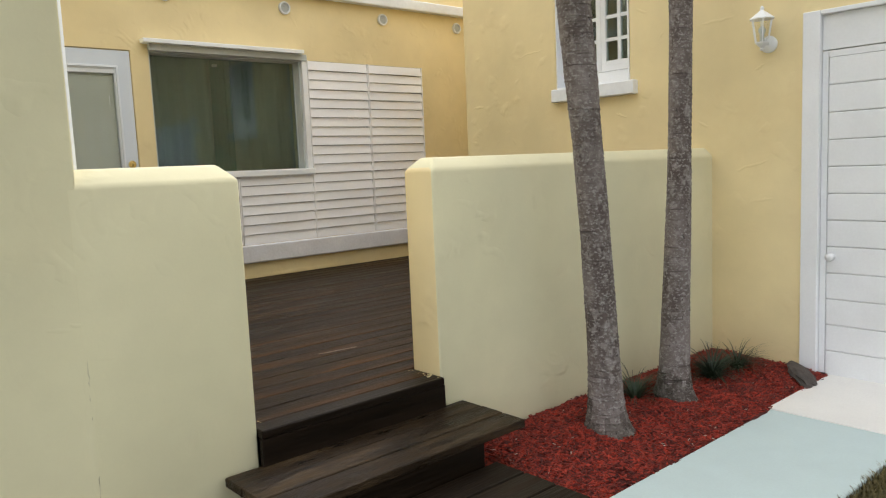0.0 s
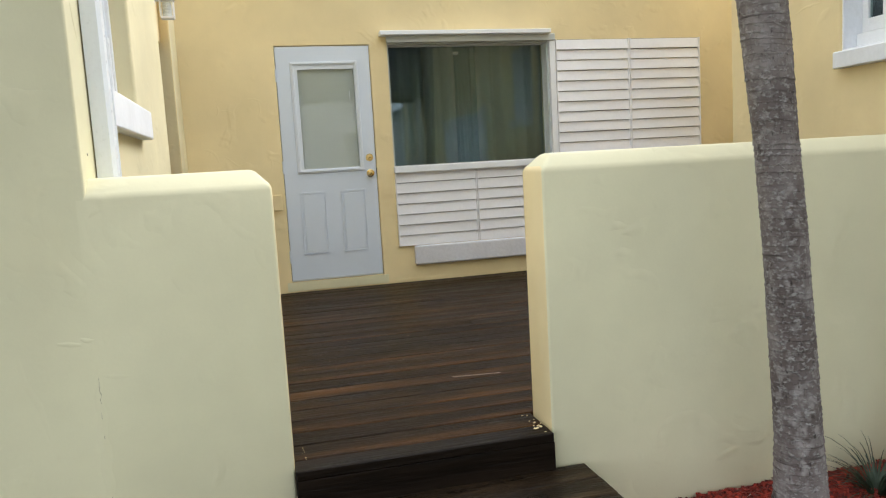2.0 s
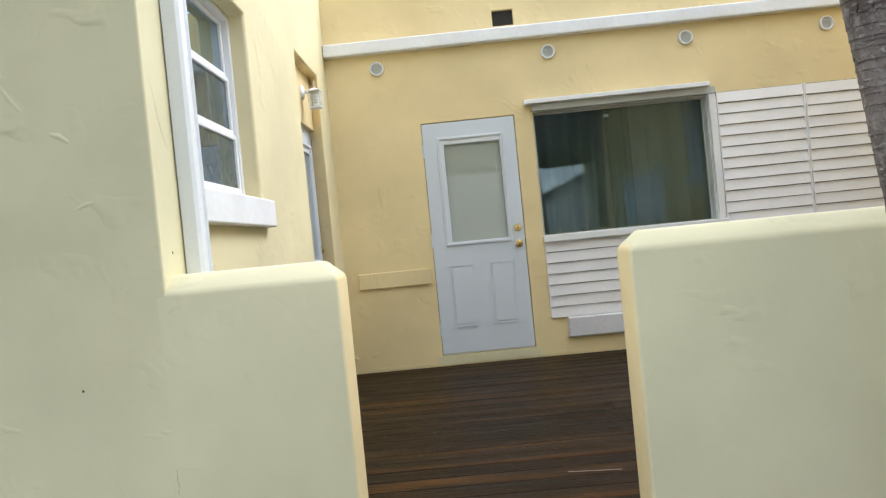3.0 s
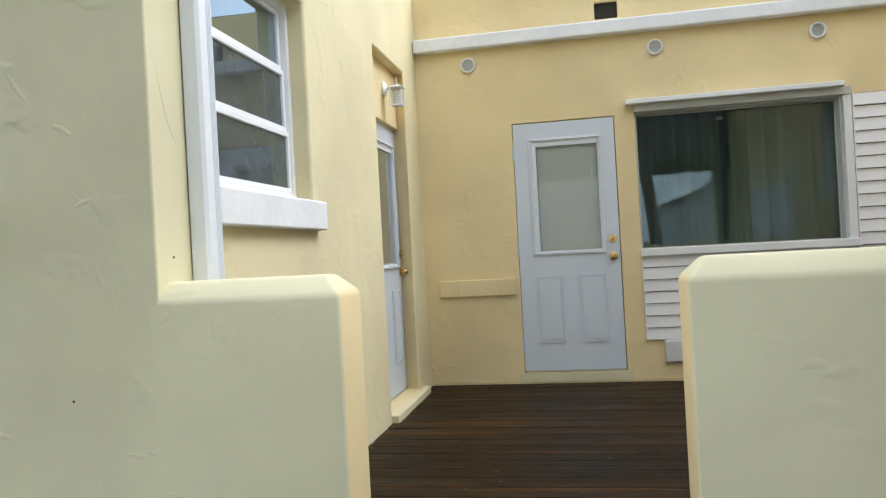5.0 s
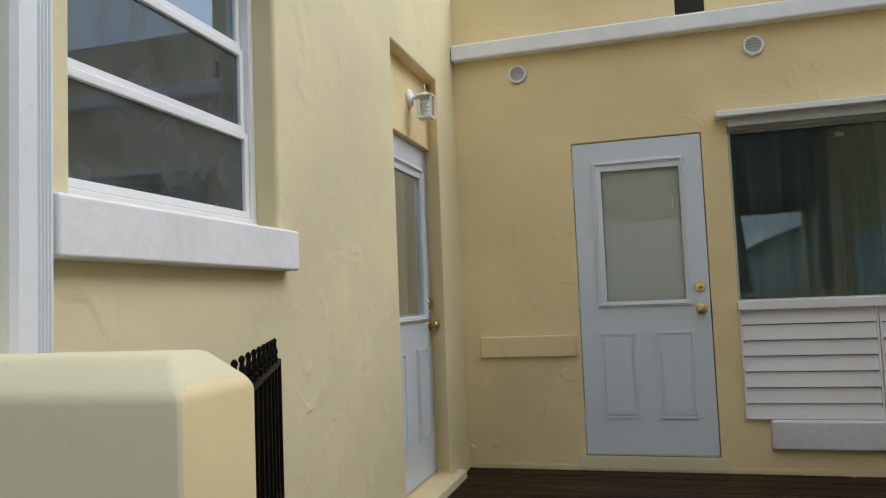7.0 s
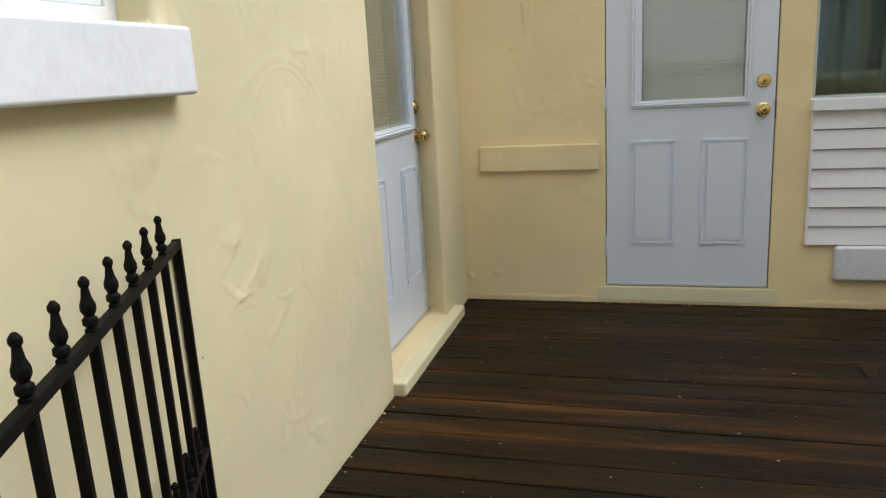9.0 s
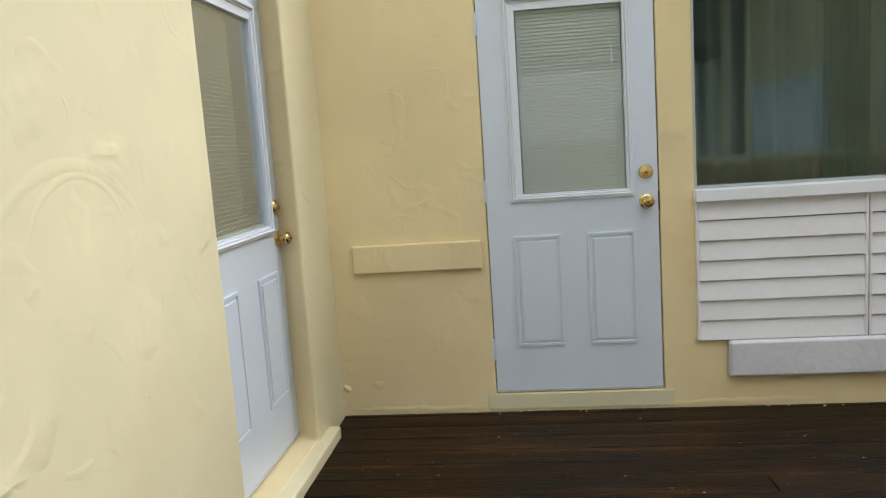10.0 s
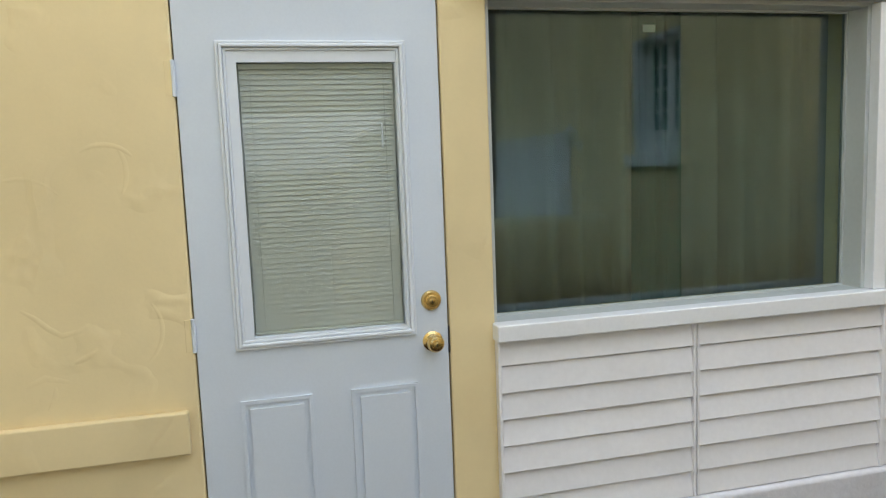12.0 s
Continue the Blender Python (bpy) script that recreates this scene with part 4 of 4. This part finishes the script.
bm = bmesh.new()
nx, ny = 110, 34
rows = []
for j in range(ny + 1):
    y = 2.36 + (YF - 2.36 + 0.01) * j / ny
    rows.append([bm.verts.new((2.70 + (XR - 2.69) * i / nx, y, bed_height(2.70 + (XR - 2.69) * i / nx, y))) for i in range(nx + 1)])
for p, q in zip(rows, rows[1:]):
    for i in range(nx):
        bm.faces.new((p[i], p[i + 1], q[i + 1], q[i]))
tagged(part("mulch_bed", bm, M_MULCH), "bed of red shredded bark mulch", "mulch", kind="stuff")


def chips(name, count, mat, label, size, seed):
    rnd = random.Random(seed)
    vs, fs = [], []
    for _ in range(count):
        x, y = rnd.uniform(2.75, XR - 0.02), rnd.uniform(2.385, YF - 0.01)
        l, w, h = rnd.uniform(0.4, 1.3) * size, rnd.uniform(0.12, 0.3) * size, rnd.uniform(0.04, 0.12) * size
        m = pose(x, y, bed_height(x, y) + 0.004, rnd.uniform(-30, 30), rnd.uniform(-28, 28), rnd.uniform(0, 360))
        k = len(vs)
        for a, c, d in ((-1, -1, -1), (1, -0.5, -1), (1, 0.6, -1), (-1, 1, -1), (-0.9, -0.8, 1), (0.9, -0.4, 1), (0.85, 0.5, 1), (-0.9, 0.9, 1)):
            vs.append(m @ Vector((a * l / 2, c * w / 2, d * h / 2)))
        fs += [(k + 3, k + 2, k + 1, k), (k + 4, k + 5, k + 6, k + 7), (k, k + 1, k + 5, k + 4), (k + 1, k + 2, k + 6, k + 5), (k + 2, k + 3, k + 7, k + 6), (k + 3, k, k + 4, k + 7)]
    me = bpy.data.meshes.new(name)
    me.from_pydata(vs, [], fs)
    me.materials.append(mat)
    return tagged(new(name, me), label, "mulch", kind="stuff")


chips("mulch_chips", 14000, M_CHIP, "shredded red bark chips", 0.05, 5)
chips("pale_chips", 110, M_PALECHIP, "few pale wood chips on the mulch", 0.035, 6)


def tuft(x, y, count, length, seed):
    rnd = random.Random(seed)
    z0 = bed_height(x, y) - 0.01
    t = thing("lily_turf", (x, y, z0), "dark green grassy tuft growing in red mulch", "plant", "tufts in the mulch bed")
    b = bmesh.new()
    for _ in range(count):
        a, l, w = rnd.uniform(0, math.tau), length * rnd.uniform(0.6, 1.15), rnd.uniform(0.003, 0.006)
        out, lift = Vector((math.cos(a), math.sin(a), 0)), rnd.uniform(0.45, 1.5)
        side = Vector((-out.y, out.x, 0))
        prev = None
        for k in range(6):
            f = k / 5
            c = Vector((x, y, z0)) + out * (0.025 + l * 0.75 * f * math.cos(lift * (1 - f * 0.8))) + Vector((0, 0, l * (math.sin(lift) * f * 1.25 - 0.62 * f * f)))
            ww = w * (1 - f * 0.92)
            cur = (b.verts.new(c - side * ww), b.verts.new(c + Vector((0, 0, -0.3 * ww))), b.verts.new(c + side * ww))
            if prev:
                b.faces.new((prev[0], prev[1], cur[1], cur[0]))
                b.faces.new((prev[1], prev[2], cur[2], cur[1]))
            prev = cur
    part("foliage", b, M_LEAF, t)


tuft(4.15, 2.98, 110, 0.30, 1)
tuft(4.83, 2.86, 260, 0.30, 2)
tuft(5.10, 2.83, 190, 0.25, 3)
bm = bmesh.new()
bmesh.ops.create_icosphere(bm, subdivisions=3, radius=1)
for v in bm.verts:
    v.co = Vector((v.co.x * 0.19, v.co.y * 0.085, v.co.z * 0.035)) * (1 + 0.25 * noise.noise(v.co * 2.5))
bm.transform(pose(5.25, 2.475, ZG + 0.035, 24, -6, 33))
tagged(part("rock", bm, M_ROCK), "dark grey edging rock at the mulch's end", "rock")


def lawn():
    rnd = random.Random(4)
    vs, fs = [], []
    for _ in range(20000):
        x, y = rnd.uniform(3.0, 4.6), rnd.uniform(0.9, 1.66)
        a, l, w = rnd.uniform(0, math.tau), rnd.uniform(0.025, 0.05), 0.003
        out, side = Vector((math.cos(a), math.sin(a), 0)), Vector((-math.sin(a), math.cos(a), 0))
        o = Vector((x, y, ZG - 0.03))
        k = len(vs)
        vs += [o - side * w, o + side * w, o + out * l * 0.3 + side * w * 0.7 + Vector((0, 0, l * 0.7)), o + out * l * 0.3 - side * w * 0.7 + Vector((0, 0, l * 0.7)), o + out * l * 0.75 + Vector((0, 0, l))]
        fs += [(k, k + 1, k + 2, k + 3), (k + 3, k + 2, k + 4)]
    me = bpy.data.meshes.new("lawn")
    me.from_pydata(vs, [], fs)
    me.materials.append(M_BLADE)
    tagged(new("lawn", me), "short dry brownish grass", "grass", kind="stuff")


lawn()

# ---- the street side, seen in the panes ----
nb = thing("neighbour_house", (3.0, -12.0, ZG), "pale low house with a gable roof across the street", "house")
bm = bmesh.new()
gable = [(5.9, ZG), (13.9, ZG), (13.9, 2.5), (9.9, 4.2), (5.9, 2.5)]
f0 = [bm.verts.new((x, -12.0, z)) for x, z in gable]
f1 = [bm.verts.new((x, -20.0, z)) for x, z in gable]
bm.faces.new(f0)
bm.faces.new(f1[::-1])
for i in range(5):
    j = (i + 1) % 5
    bm.faces.new((f0[i], f0[j], f1[j], f1[i]))
part("wall", bm, M_SIDING, nb)
for x0, x1, z0, z1 in ((5.5, 9.92, 2.42, 4.30), (14.3, 9.88, 2.42, 4.30)):
    b = bmesh.new()
    q = [(x0, -11.6, z0), (x1, -11.6, z1), (x1, -20.4, z1), (x0, -20.4, z0)]
    b.faces.new([b.verts.new(p) for p in q])
    bmesh.ops.solidify(b, geom=b.faces[:], thickness=0.12)
    part("roof", b, M_ROOF, nb)
for x in (7.2, 10.6):
    w = part("window", box(x, x + 1.1, -11.99, -11.93, 0.6, 1.8, 0.01), M_WHITE, nb)
    part("pane", box(x + 0.08, x + 1.02, -11.935, -11.92, 0.68, 1.72), M_DARK, w)
# added mass out of view: blocks sky, mirrors as a dark overhang in the panes
cp = thing("raised_sky_blocker", (1.0, -4.2, ZG), "grey raised mass on posts, added to block sky and darken the panes' reflection", "gallery")
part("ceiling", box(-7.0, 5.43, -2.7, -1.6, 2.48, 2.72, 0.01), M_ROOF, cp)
part("storey", box(-6.98, 5.42, -2.68, -1.62, 2.721, 5.6, 0.02), M_NEIGHBOUR, cp, "added upper mass that keeps sky light off the street walls")
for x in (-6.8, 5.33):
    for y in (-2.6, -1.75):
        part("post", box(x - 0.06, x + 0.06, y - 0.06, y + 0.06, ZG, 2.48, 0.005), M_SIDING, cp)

# ---- deck ----
deck = thing("deck", (3.0, 5.0, -0.04), "dark brown stained wooden deck boards, worn and damp", "deck", kind="structure")
DECK_W = 0.1422
SPLIT = ((3.9,), (), (4.7,), (), (3.1,), (), (5.2,), (4.3,))
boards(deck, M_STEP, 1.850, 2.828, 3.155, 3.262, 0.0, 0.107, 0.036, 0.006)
boards(deck, M_DECK, 1.850, 2.828, 3.262, 3.413, 0.0, 0.151, 0.036, 0.007)
boards(deck, M_DECK, 1.266, 8.0, 3.413, 7.145, 0.0, DECK_W, 0.036, 0.007, split=SPLIT)
# solid near-black box: the shade below the boards is put into its colour
part("joists", box(1.27, 8.0, 3.415, 7.14, -0.2, -0.05), M_BACKING, deck, "near-black box for the shade under the boards")
part("fascia", box(1.849, 2.829, 3.158, 3.185, -0.16, -0.038, 0.003), M_STEP, deck, "dark wooden riser under the deck's edge, darkened further for its shade")

tagged(part("scratch", slab(pose(2.777, 4.02, 0.0025, 0, 0, -7), -0.12, 0.12, -0.002, 0.002, -0.001, 0.0015), M_PALECHIP), "long pale splinter scratch on the deck", "scratch", kind="structure")


def flecks():
    """Dried specks of pale paint on the boards."""
    rnd = random.Random(12)
    vs, fs = [], []
    for _ in range(110):
        x, y, r = rnd.uniform(1.4, 3.6), rnd.uniform(4.4, 7.0), rnd.choice((0.002, 0.003, 0.003, 0.005))
        k = len(vs)
        n = 6
        ring = [(x + r * rnd.uniform(0.6, 1.5) * math.cos(math.tau * i / n), y + r * rnd.uniform(0.5, 1.1) * math.sin(math.tau * i / n)) for i in range(n)]
        vs += [(a, b, 0.0025) for a, b in ring] + [(x, y, 0.004)]
        fs += [(k + i, k + (i + 1) % n, k + n) for i in range(n)]
    me = bpy.data.meshes.new("paint_specks")
    me.from_pydata(vs, [], fs)
    me.materials.append(M_PALECHIP)
    tagged(new("paint_specks", me), "dried pale paint specks on the deck", "paint specks", kind="stuff")


flecks()


# ---- plaster marks ----
def plaster_mark(b, place, pts, width, high):
    """A raised, tapering ridge along points on a wall; place(u, v, proud) gives the spot."""
    rows = []
    n = len(pts)
    for k, (u, v) in enumerate(pts):
        a, c = pts[max(k - 1, 0)], pts[min(k + 1, n - 1)]
        d = Vector((c[0] - a[0], c[1] - a[1])).normalized()
        taper = math.sin(math.pi * (k + 0.15) / (n - 0.7)) ** 0.7
        row = []
        for f, h in ((-1, -0.0006), (-0.45, 0.55), (0.0, 1.0), (0.3, 0.75), (0.8, -0.0006)):
            off = width * f * (0.6 + 0.5 * taper)
            row.append(b.verts.new(place(u - d.y * off, v + d.x * off, 0.36 * high * taper * h * (1 + 0.5 * noise.noise((u * 40, v * 40, f))) if h > 0 else -0.001)))
        rows.append(row)
    for p, q in zip(rows, rows[1:]):
        for i in range(4):
            b.faces.new((p[i], p[i + 1], q[i + 1], q[i]))


def arc(u, v, r, a0, a1, n=14, squash=1.0):
    return [(u + r * math.cos(radians(a0 + (a1 - a0) * k / n)), v + squash * r * math.sin(radians(a0 + (a1 - a0) * k / n))) for k in range(n + 1)]


def on_west(u, v, d):
    return (XL + d, u, v)


def on_front(u, v, d):
    return (u, YF - d, v)


def crack_grime():
    """A thin dirty line along the patched crack."""
    rnd = random.Random(61)
    b = bmesh.new()
    for u0, v0, u1, v1, w in ((1.240, 0.30, 1.238, -0.30, 0.0028), (1.242, 0.41, 1.240, 0.30, 0.002)):
        prev, n = None, 26
        for k in range(n + 1):
            f = k / n
            u, v = u0 + (u1 - u0) * f + 0.006 * noise.noise((f * 6, u0 * 9, 0.2)), v0 + (v1 - v0) * f + 0.006 * noise.noise((f * 6, v0 * 9, 3.2))
            ww = w * max(0.12, 0.6 + 1.1 * noise.noise((f * 11, v0, 1.0)))
            across = (ww, 0) if abs(v1 - v0) > abs(u1 - u0) else (0, ww)
            cur = [b.verts.new(on_front(u + q * across[0], v + q * across[1], 0.0016 + rnd.uniform(0, 0.0003))) for q in (-1, 1)]
            if prev:
                b.faces.new((prev[0], prev[1], cur[1], cur[0]))
            prev = cur
    bmesh.ops.solidify(b, geom=b.faces[:], thickness=0.001)
    tagged(part("crack", b, M_GRIME), "thin dirty crack in the pale street wall", "crack", kind="structure")


def on_east(u, v, d):
    return (XR - d, u, v)


def on_back(u, v, d):
    return (u, YB - d, v)


bm = bmesh.new()
rnd = random.Random(21)
plaster_mark(bm, on_west, arc(5.14, 1.12, 0.19, 20, 165), 0.018, 0.0028)
plaster_mark(bm, on_west, arc(5.12, 1.00, 0.33, 35, 150), 0.03, 0.003)
plaster_mark(bm, on_west, arc(5.06, 0.45, 0.16, 200, 320), 0.02, 0.0025)
plaster_mark(bm, on_west, [(4.70, 0.815), (4.74, 0.78), (4.78, 0.75), (4.83, 0.72)], 0.022, 0.005)
plaster_mark(bm, on_west, [(4.71, 0.82), (4.76, 0.85), (4.82, 0.90), (4.86, 0.95)], 0.02, 0.004)
plaster_mark(bm, on_west, [(4.97, 0.69), (5.02, 0.675), (5.07, 0.68)], 0.02, 0.004)
plaster_mark(bm, on_west, [(5.37, 0.385), (5.43, 0.40), (5.49, 0.41)], 0.018, 0.004)
plaster_mark(bm, on_west, [(4.62, 1.10), (4.70, 1.12), (4.80, 1.09)], 0.03, 0.003)
for k in range(16):
    u, v = rnd.uniform(4.5, 5.75), rnd.uniform(0.2, 3.4)
    a0 = rnd.uniform(0, 360)
    plaster_mark(bm, on_west, arc(u, v, rnd.uniform(0.03, 0.16), a0, a0 + rnd.uniform(40, 110), 8), rnd.uniform(0.01, 0.024), rnd.uniform(0.0012, 0.003))
tagged(part("plaster_marks", bm, M_HOUSE, smooth=True), "raised trowel marks in the pale stucco", "plaster", kind="structure")
bm = bmesh.new()
plaster_mark(bm, on_front, [(1.240 + 0.005 * math.sin(k * 1.9), 0.42 - 0.036 * k) for k in range(16)], 0.024, 0.008)
plaster_mark(bm, on_front, [(1.13, 0.535), (1.17, 0.53), (1.20, 0.525)], 0.014, 0.004)
plaster_mark(bm, on_front, [(1.25, 0.415), (1.29, 0.408), (1.35, 0.40)], 0.016, 0.003)
plaster_mark(bm, on_front, [(0.767, 1.763), (0.80, 1.71), (0.834, 1.667)], 0.014, 0.006)
plaster_mark(bm, on_front, [(0.925, 1.582), (0.955, 1.572), (0.985, 1.548)], 0.014, 0.010)
plaster_mark(bm, on_front, [(0.99, 1.32), (1.02, 1.333), (1.05, 1.338)], 0.012, 0.006)
plaster_mark(bm, on_front, [(0.637, 0.626), (0.67, 0.598), (0.719, 0.586)], 0.016, 0.008)
plaster_mark(bm, on_front, [(1.20, 0.545), (1.216, 0.538), (1.24, 0.536)], 0.012, 0.006)
plaster_mark(bm, on_front, [(1.01, 0.50), (1.02, 0.42), (1.06, 0.33), (1.08, 0.22)], 0.02, 0.0018)
for k in range(16):
    u, v = rnd.uniform(0.3, 1.7), rnd.uniform(-0.2, 2.2 if k % 2 else 0.9)
    u = min(u, 1.15) if v > 0.9 else u
    a0 = rnd.uniform(0, 360)
    plaster_mark(bm, on_front, arc(u, v, rnd.uniform(0.03, 0.12), a0, a0 + rnd.uniform(30, 90), 8), rnd.uniform(0.01, 0.02), rnd.uniform(0.0008, 0.0018))
tagged(part("plaster_marks", bm, M_PALE, smooth=True), "patched crack and trowel marks in the street wall", "plaster", kind="structure")
crack_grime()
bm = bmesh.new()
plaster_mark(bm, on_west, [(3.242, 1.769), (3.256, 1.72), (3.272, 1.667), (3.286, 1.62), (3.303, 1.58), (3.328, 1.54), (3.356, 1.511)], 0.006, 0.006)
tagged(part("plaster_marks", bm, M_PALE, smooth=True), "thin curved crack line in the wall's return", "plaster", kind="structure")
bm = bmesh.new()
for k in range(7):
    u, v = rnd.uniform(1.35, 1.98), rnd.uniform(0.12, 2.3)
    a0 = rnd.uniform(-60, 60)
    plaster_mark(bm, on_back, arc(u, v, rnd.uniform(0.04, 0.14), a0, a0 + rnd.uniform(40, 100), 8), rnd.uniform(0.01, 0.022), rnd.uniform(0.001, 0.003))
plaster_mark(bm, on_back, [(1.57, 1.214), (1.604, 1.19), (1.64, 1.155), (1.674, 1.131), (1.72, 1.14), (1.753, 1.158)], 0.014, 0.0035)
plaster_mark(bm, on_back, [(1.70, 1.045), (1.73, 1.057), (1.765, 1.075)], 0.014, 0.006)
plaster_mark(bm, on_back, [(1.56, 0.985), (1.617, 1.008), (1.68, 0.99)], 0.016, 0.004)
plaster_mark(bm, on_back, [(1.27, 0.15), (1.285, 0.137), (1.30, 0.125)], 0.022, 0.03)
for x0, x1 in ((1.30, 2.0), (2.9, 3.6), (3.7, 5.2)):
    plaster_mark(bm, on_back, [(x0 + (x1 - x0) * k / 20, 0.022 + 0.014 * noise.noise((x0 * 3 + k * 0.45, 0.3, 1.7))) for k in range(21)], 0.024, 0.009)
plaster_mark(bm, on_back, [(1.42, 0.16), (1.45, 0.15), (1.48, 0.16)], 0.03, 0.012)
tagged(part("plaster_marks", bm, M_STUCCO, smooth=True), "trowel marks and rough base of the back wall", "plaster", kind="structure")
bm = bmesh.new()
rnd = random.Random(44)
for (u0, v0), (u1, v1) in (((3.82, 2.13), (3.71, 2.08)), ((3.27, 1.92), (3.035, 1.93)), ((3.62, 1.865), (3.57, 1.93)), ((5.01, 1.925), (4.735, 1.96)), ((2.89, 1.565), (2.82, 1.59)),
                           ((5.6, 1.54), (5.46, 1.535)), ((3.02, 0.90), (2.79, 0.96)), ((2.915, 0.68), (2.76, 0.71)), ((4.0, 1.36), (3.9, 1.33)), ((3.3, 1.25), (3.22, 1.21))):
    pts = [(u0 + (u1 - u0) * q / 12, v0 + (v1 - v0) * q / 12 + 0.012 * noise.noise((q * 0.6, u0 * 5, v0 * 5))) for q in range(13)]
    plaster_mark(bm, on_east, pts, rnd.uniform(0.012, 0.018), rnd.uniform(0.005, 0.008))
tagged(part("plaster_marks", bm, M_STUCCO, smooth=True), "raised scratches in the garage wall's stucco", "plaster", kind="structure")
tagged(part("sticker", slab(P, 0.63, 0.68, 0.1235, 0.125, 0.993, 1.02), M_WHITE), "small white sticker on the window glass", "sticker")


def wall_specks():
    """Old fixing holes and chips in the house wall."""
    rnd = random.Random(31)
    vs, fs = [], []
    spots = [(5.01, 2.93), (5.23, 2.78), (5.25, 2.70), (5.74, 3.09), (5.26, 3.05), (5.45, 3.15), (5.62, 2.95)]
    spots += [(rnd.uniform(4.4, 5.8), rnd.uniform(0.3, 3.5)) for _ in range(7)]
    for u, v in spots:
        r, k, n = rnd.uniform(0.0018, 0.0042), len(vs), 6
        vs += [(XL + 0.0012, u + r * rnd.uniform(0.5, 1.2) * math.cos(math.tau * i / n), v + r * rnd.uniform(0.6, 1.8) * math.sin(math.tau * i / n)) for i in range(n)]
        fs.append(tuple(range(k, k + n)))
    me = bpy.data.meshes.new("wall_specks")
    me.from_pydata(vs, [], fs)
    me.materials.append(M_ROCK)
    tagged(new("wall_specks", me), "small dark chips in the pale stucco", "chips", kind="stuff")


wall_specks()


def fixing_hole(place, u, v, label):
    b = lathe([(0.0045, 0), (0.004, 0.0012), (0.0018, 0.0013)], 9, Matrix.Translation(place(u, v, 0.0004)) @ to(Vector(place(u, v, 1)) - Vector(place(u, v, 0))))
    tagged(part("fixing_hole", b, M_ROCK), label, "hole", kind="structure")


fixing_hole(on_front, 0.949, 0.702, "small dark fixing hole in the pale wall")
fixing_hole(on_west, 3.295, 1.144, "small dark fixing hole in the wall's return")


def crumbs(name, spots, seed, mat, label):
    """Loose bits of plaster lying on the boards."""
    rnd = random.Random(seed)
    b = bmesh.new()
    for x0, x1, y0, y1, count, big in spots:
        for _ in range(count):
            r = rnd.uniform(0.3, 1.0) * big
            x, y = rnd.uniform(x0, x1), rnd.uniform(y0, y1)
            m = Matrix.LocRotScale((x, y, 0.002 + 0.35 * r), pose(0, 0, 0, 0, 0, rnd.uniform(0, 360)).to_quaternion(), (r * rnd.uniform(0.8, 1.7), r, r * 0.6))
            bmesh.ops.create_icosphere(b, subdivisions=1, radius=1.0, matrix=m)
    for v in b.verts:
        v.co += Vector((noise.noise(v.co * 90), noise.noise(v.co * 90 + Vector((5, 0, 0))), 0)) * 0.003
    tagged(part(name, b, mat), label, "crumbs", kind="stuff")


crumbs("plaster_crumbs", ((2.77, 2.815, 3.17, 3.40, 18, 0.006), (1.88, 1.90, 3.2, 3.40, 6, 0.004), (1.33, 6.0, 7.10, 7.135, 40, 0.006), (1.275, 1.30, 4.6, 5.8, 14, 0.005)), 71, M_STUCCO,
       "crumbs of yellow plaster lying along the walls")
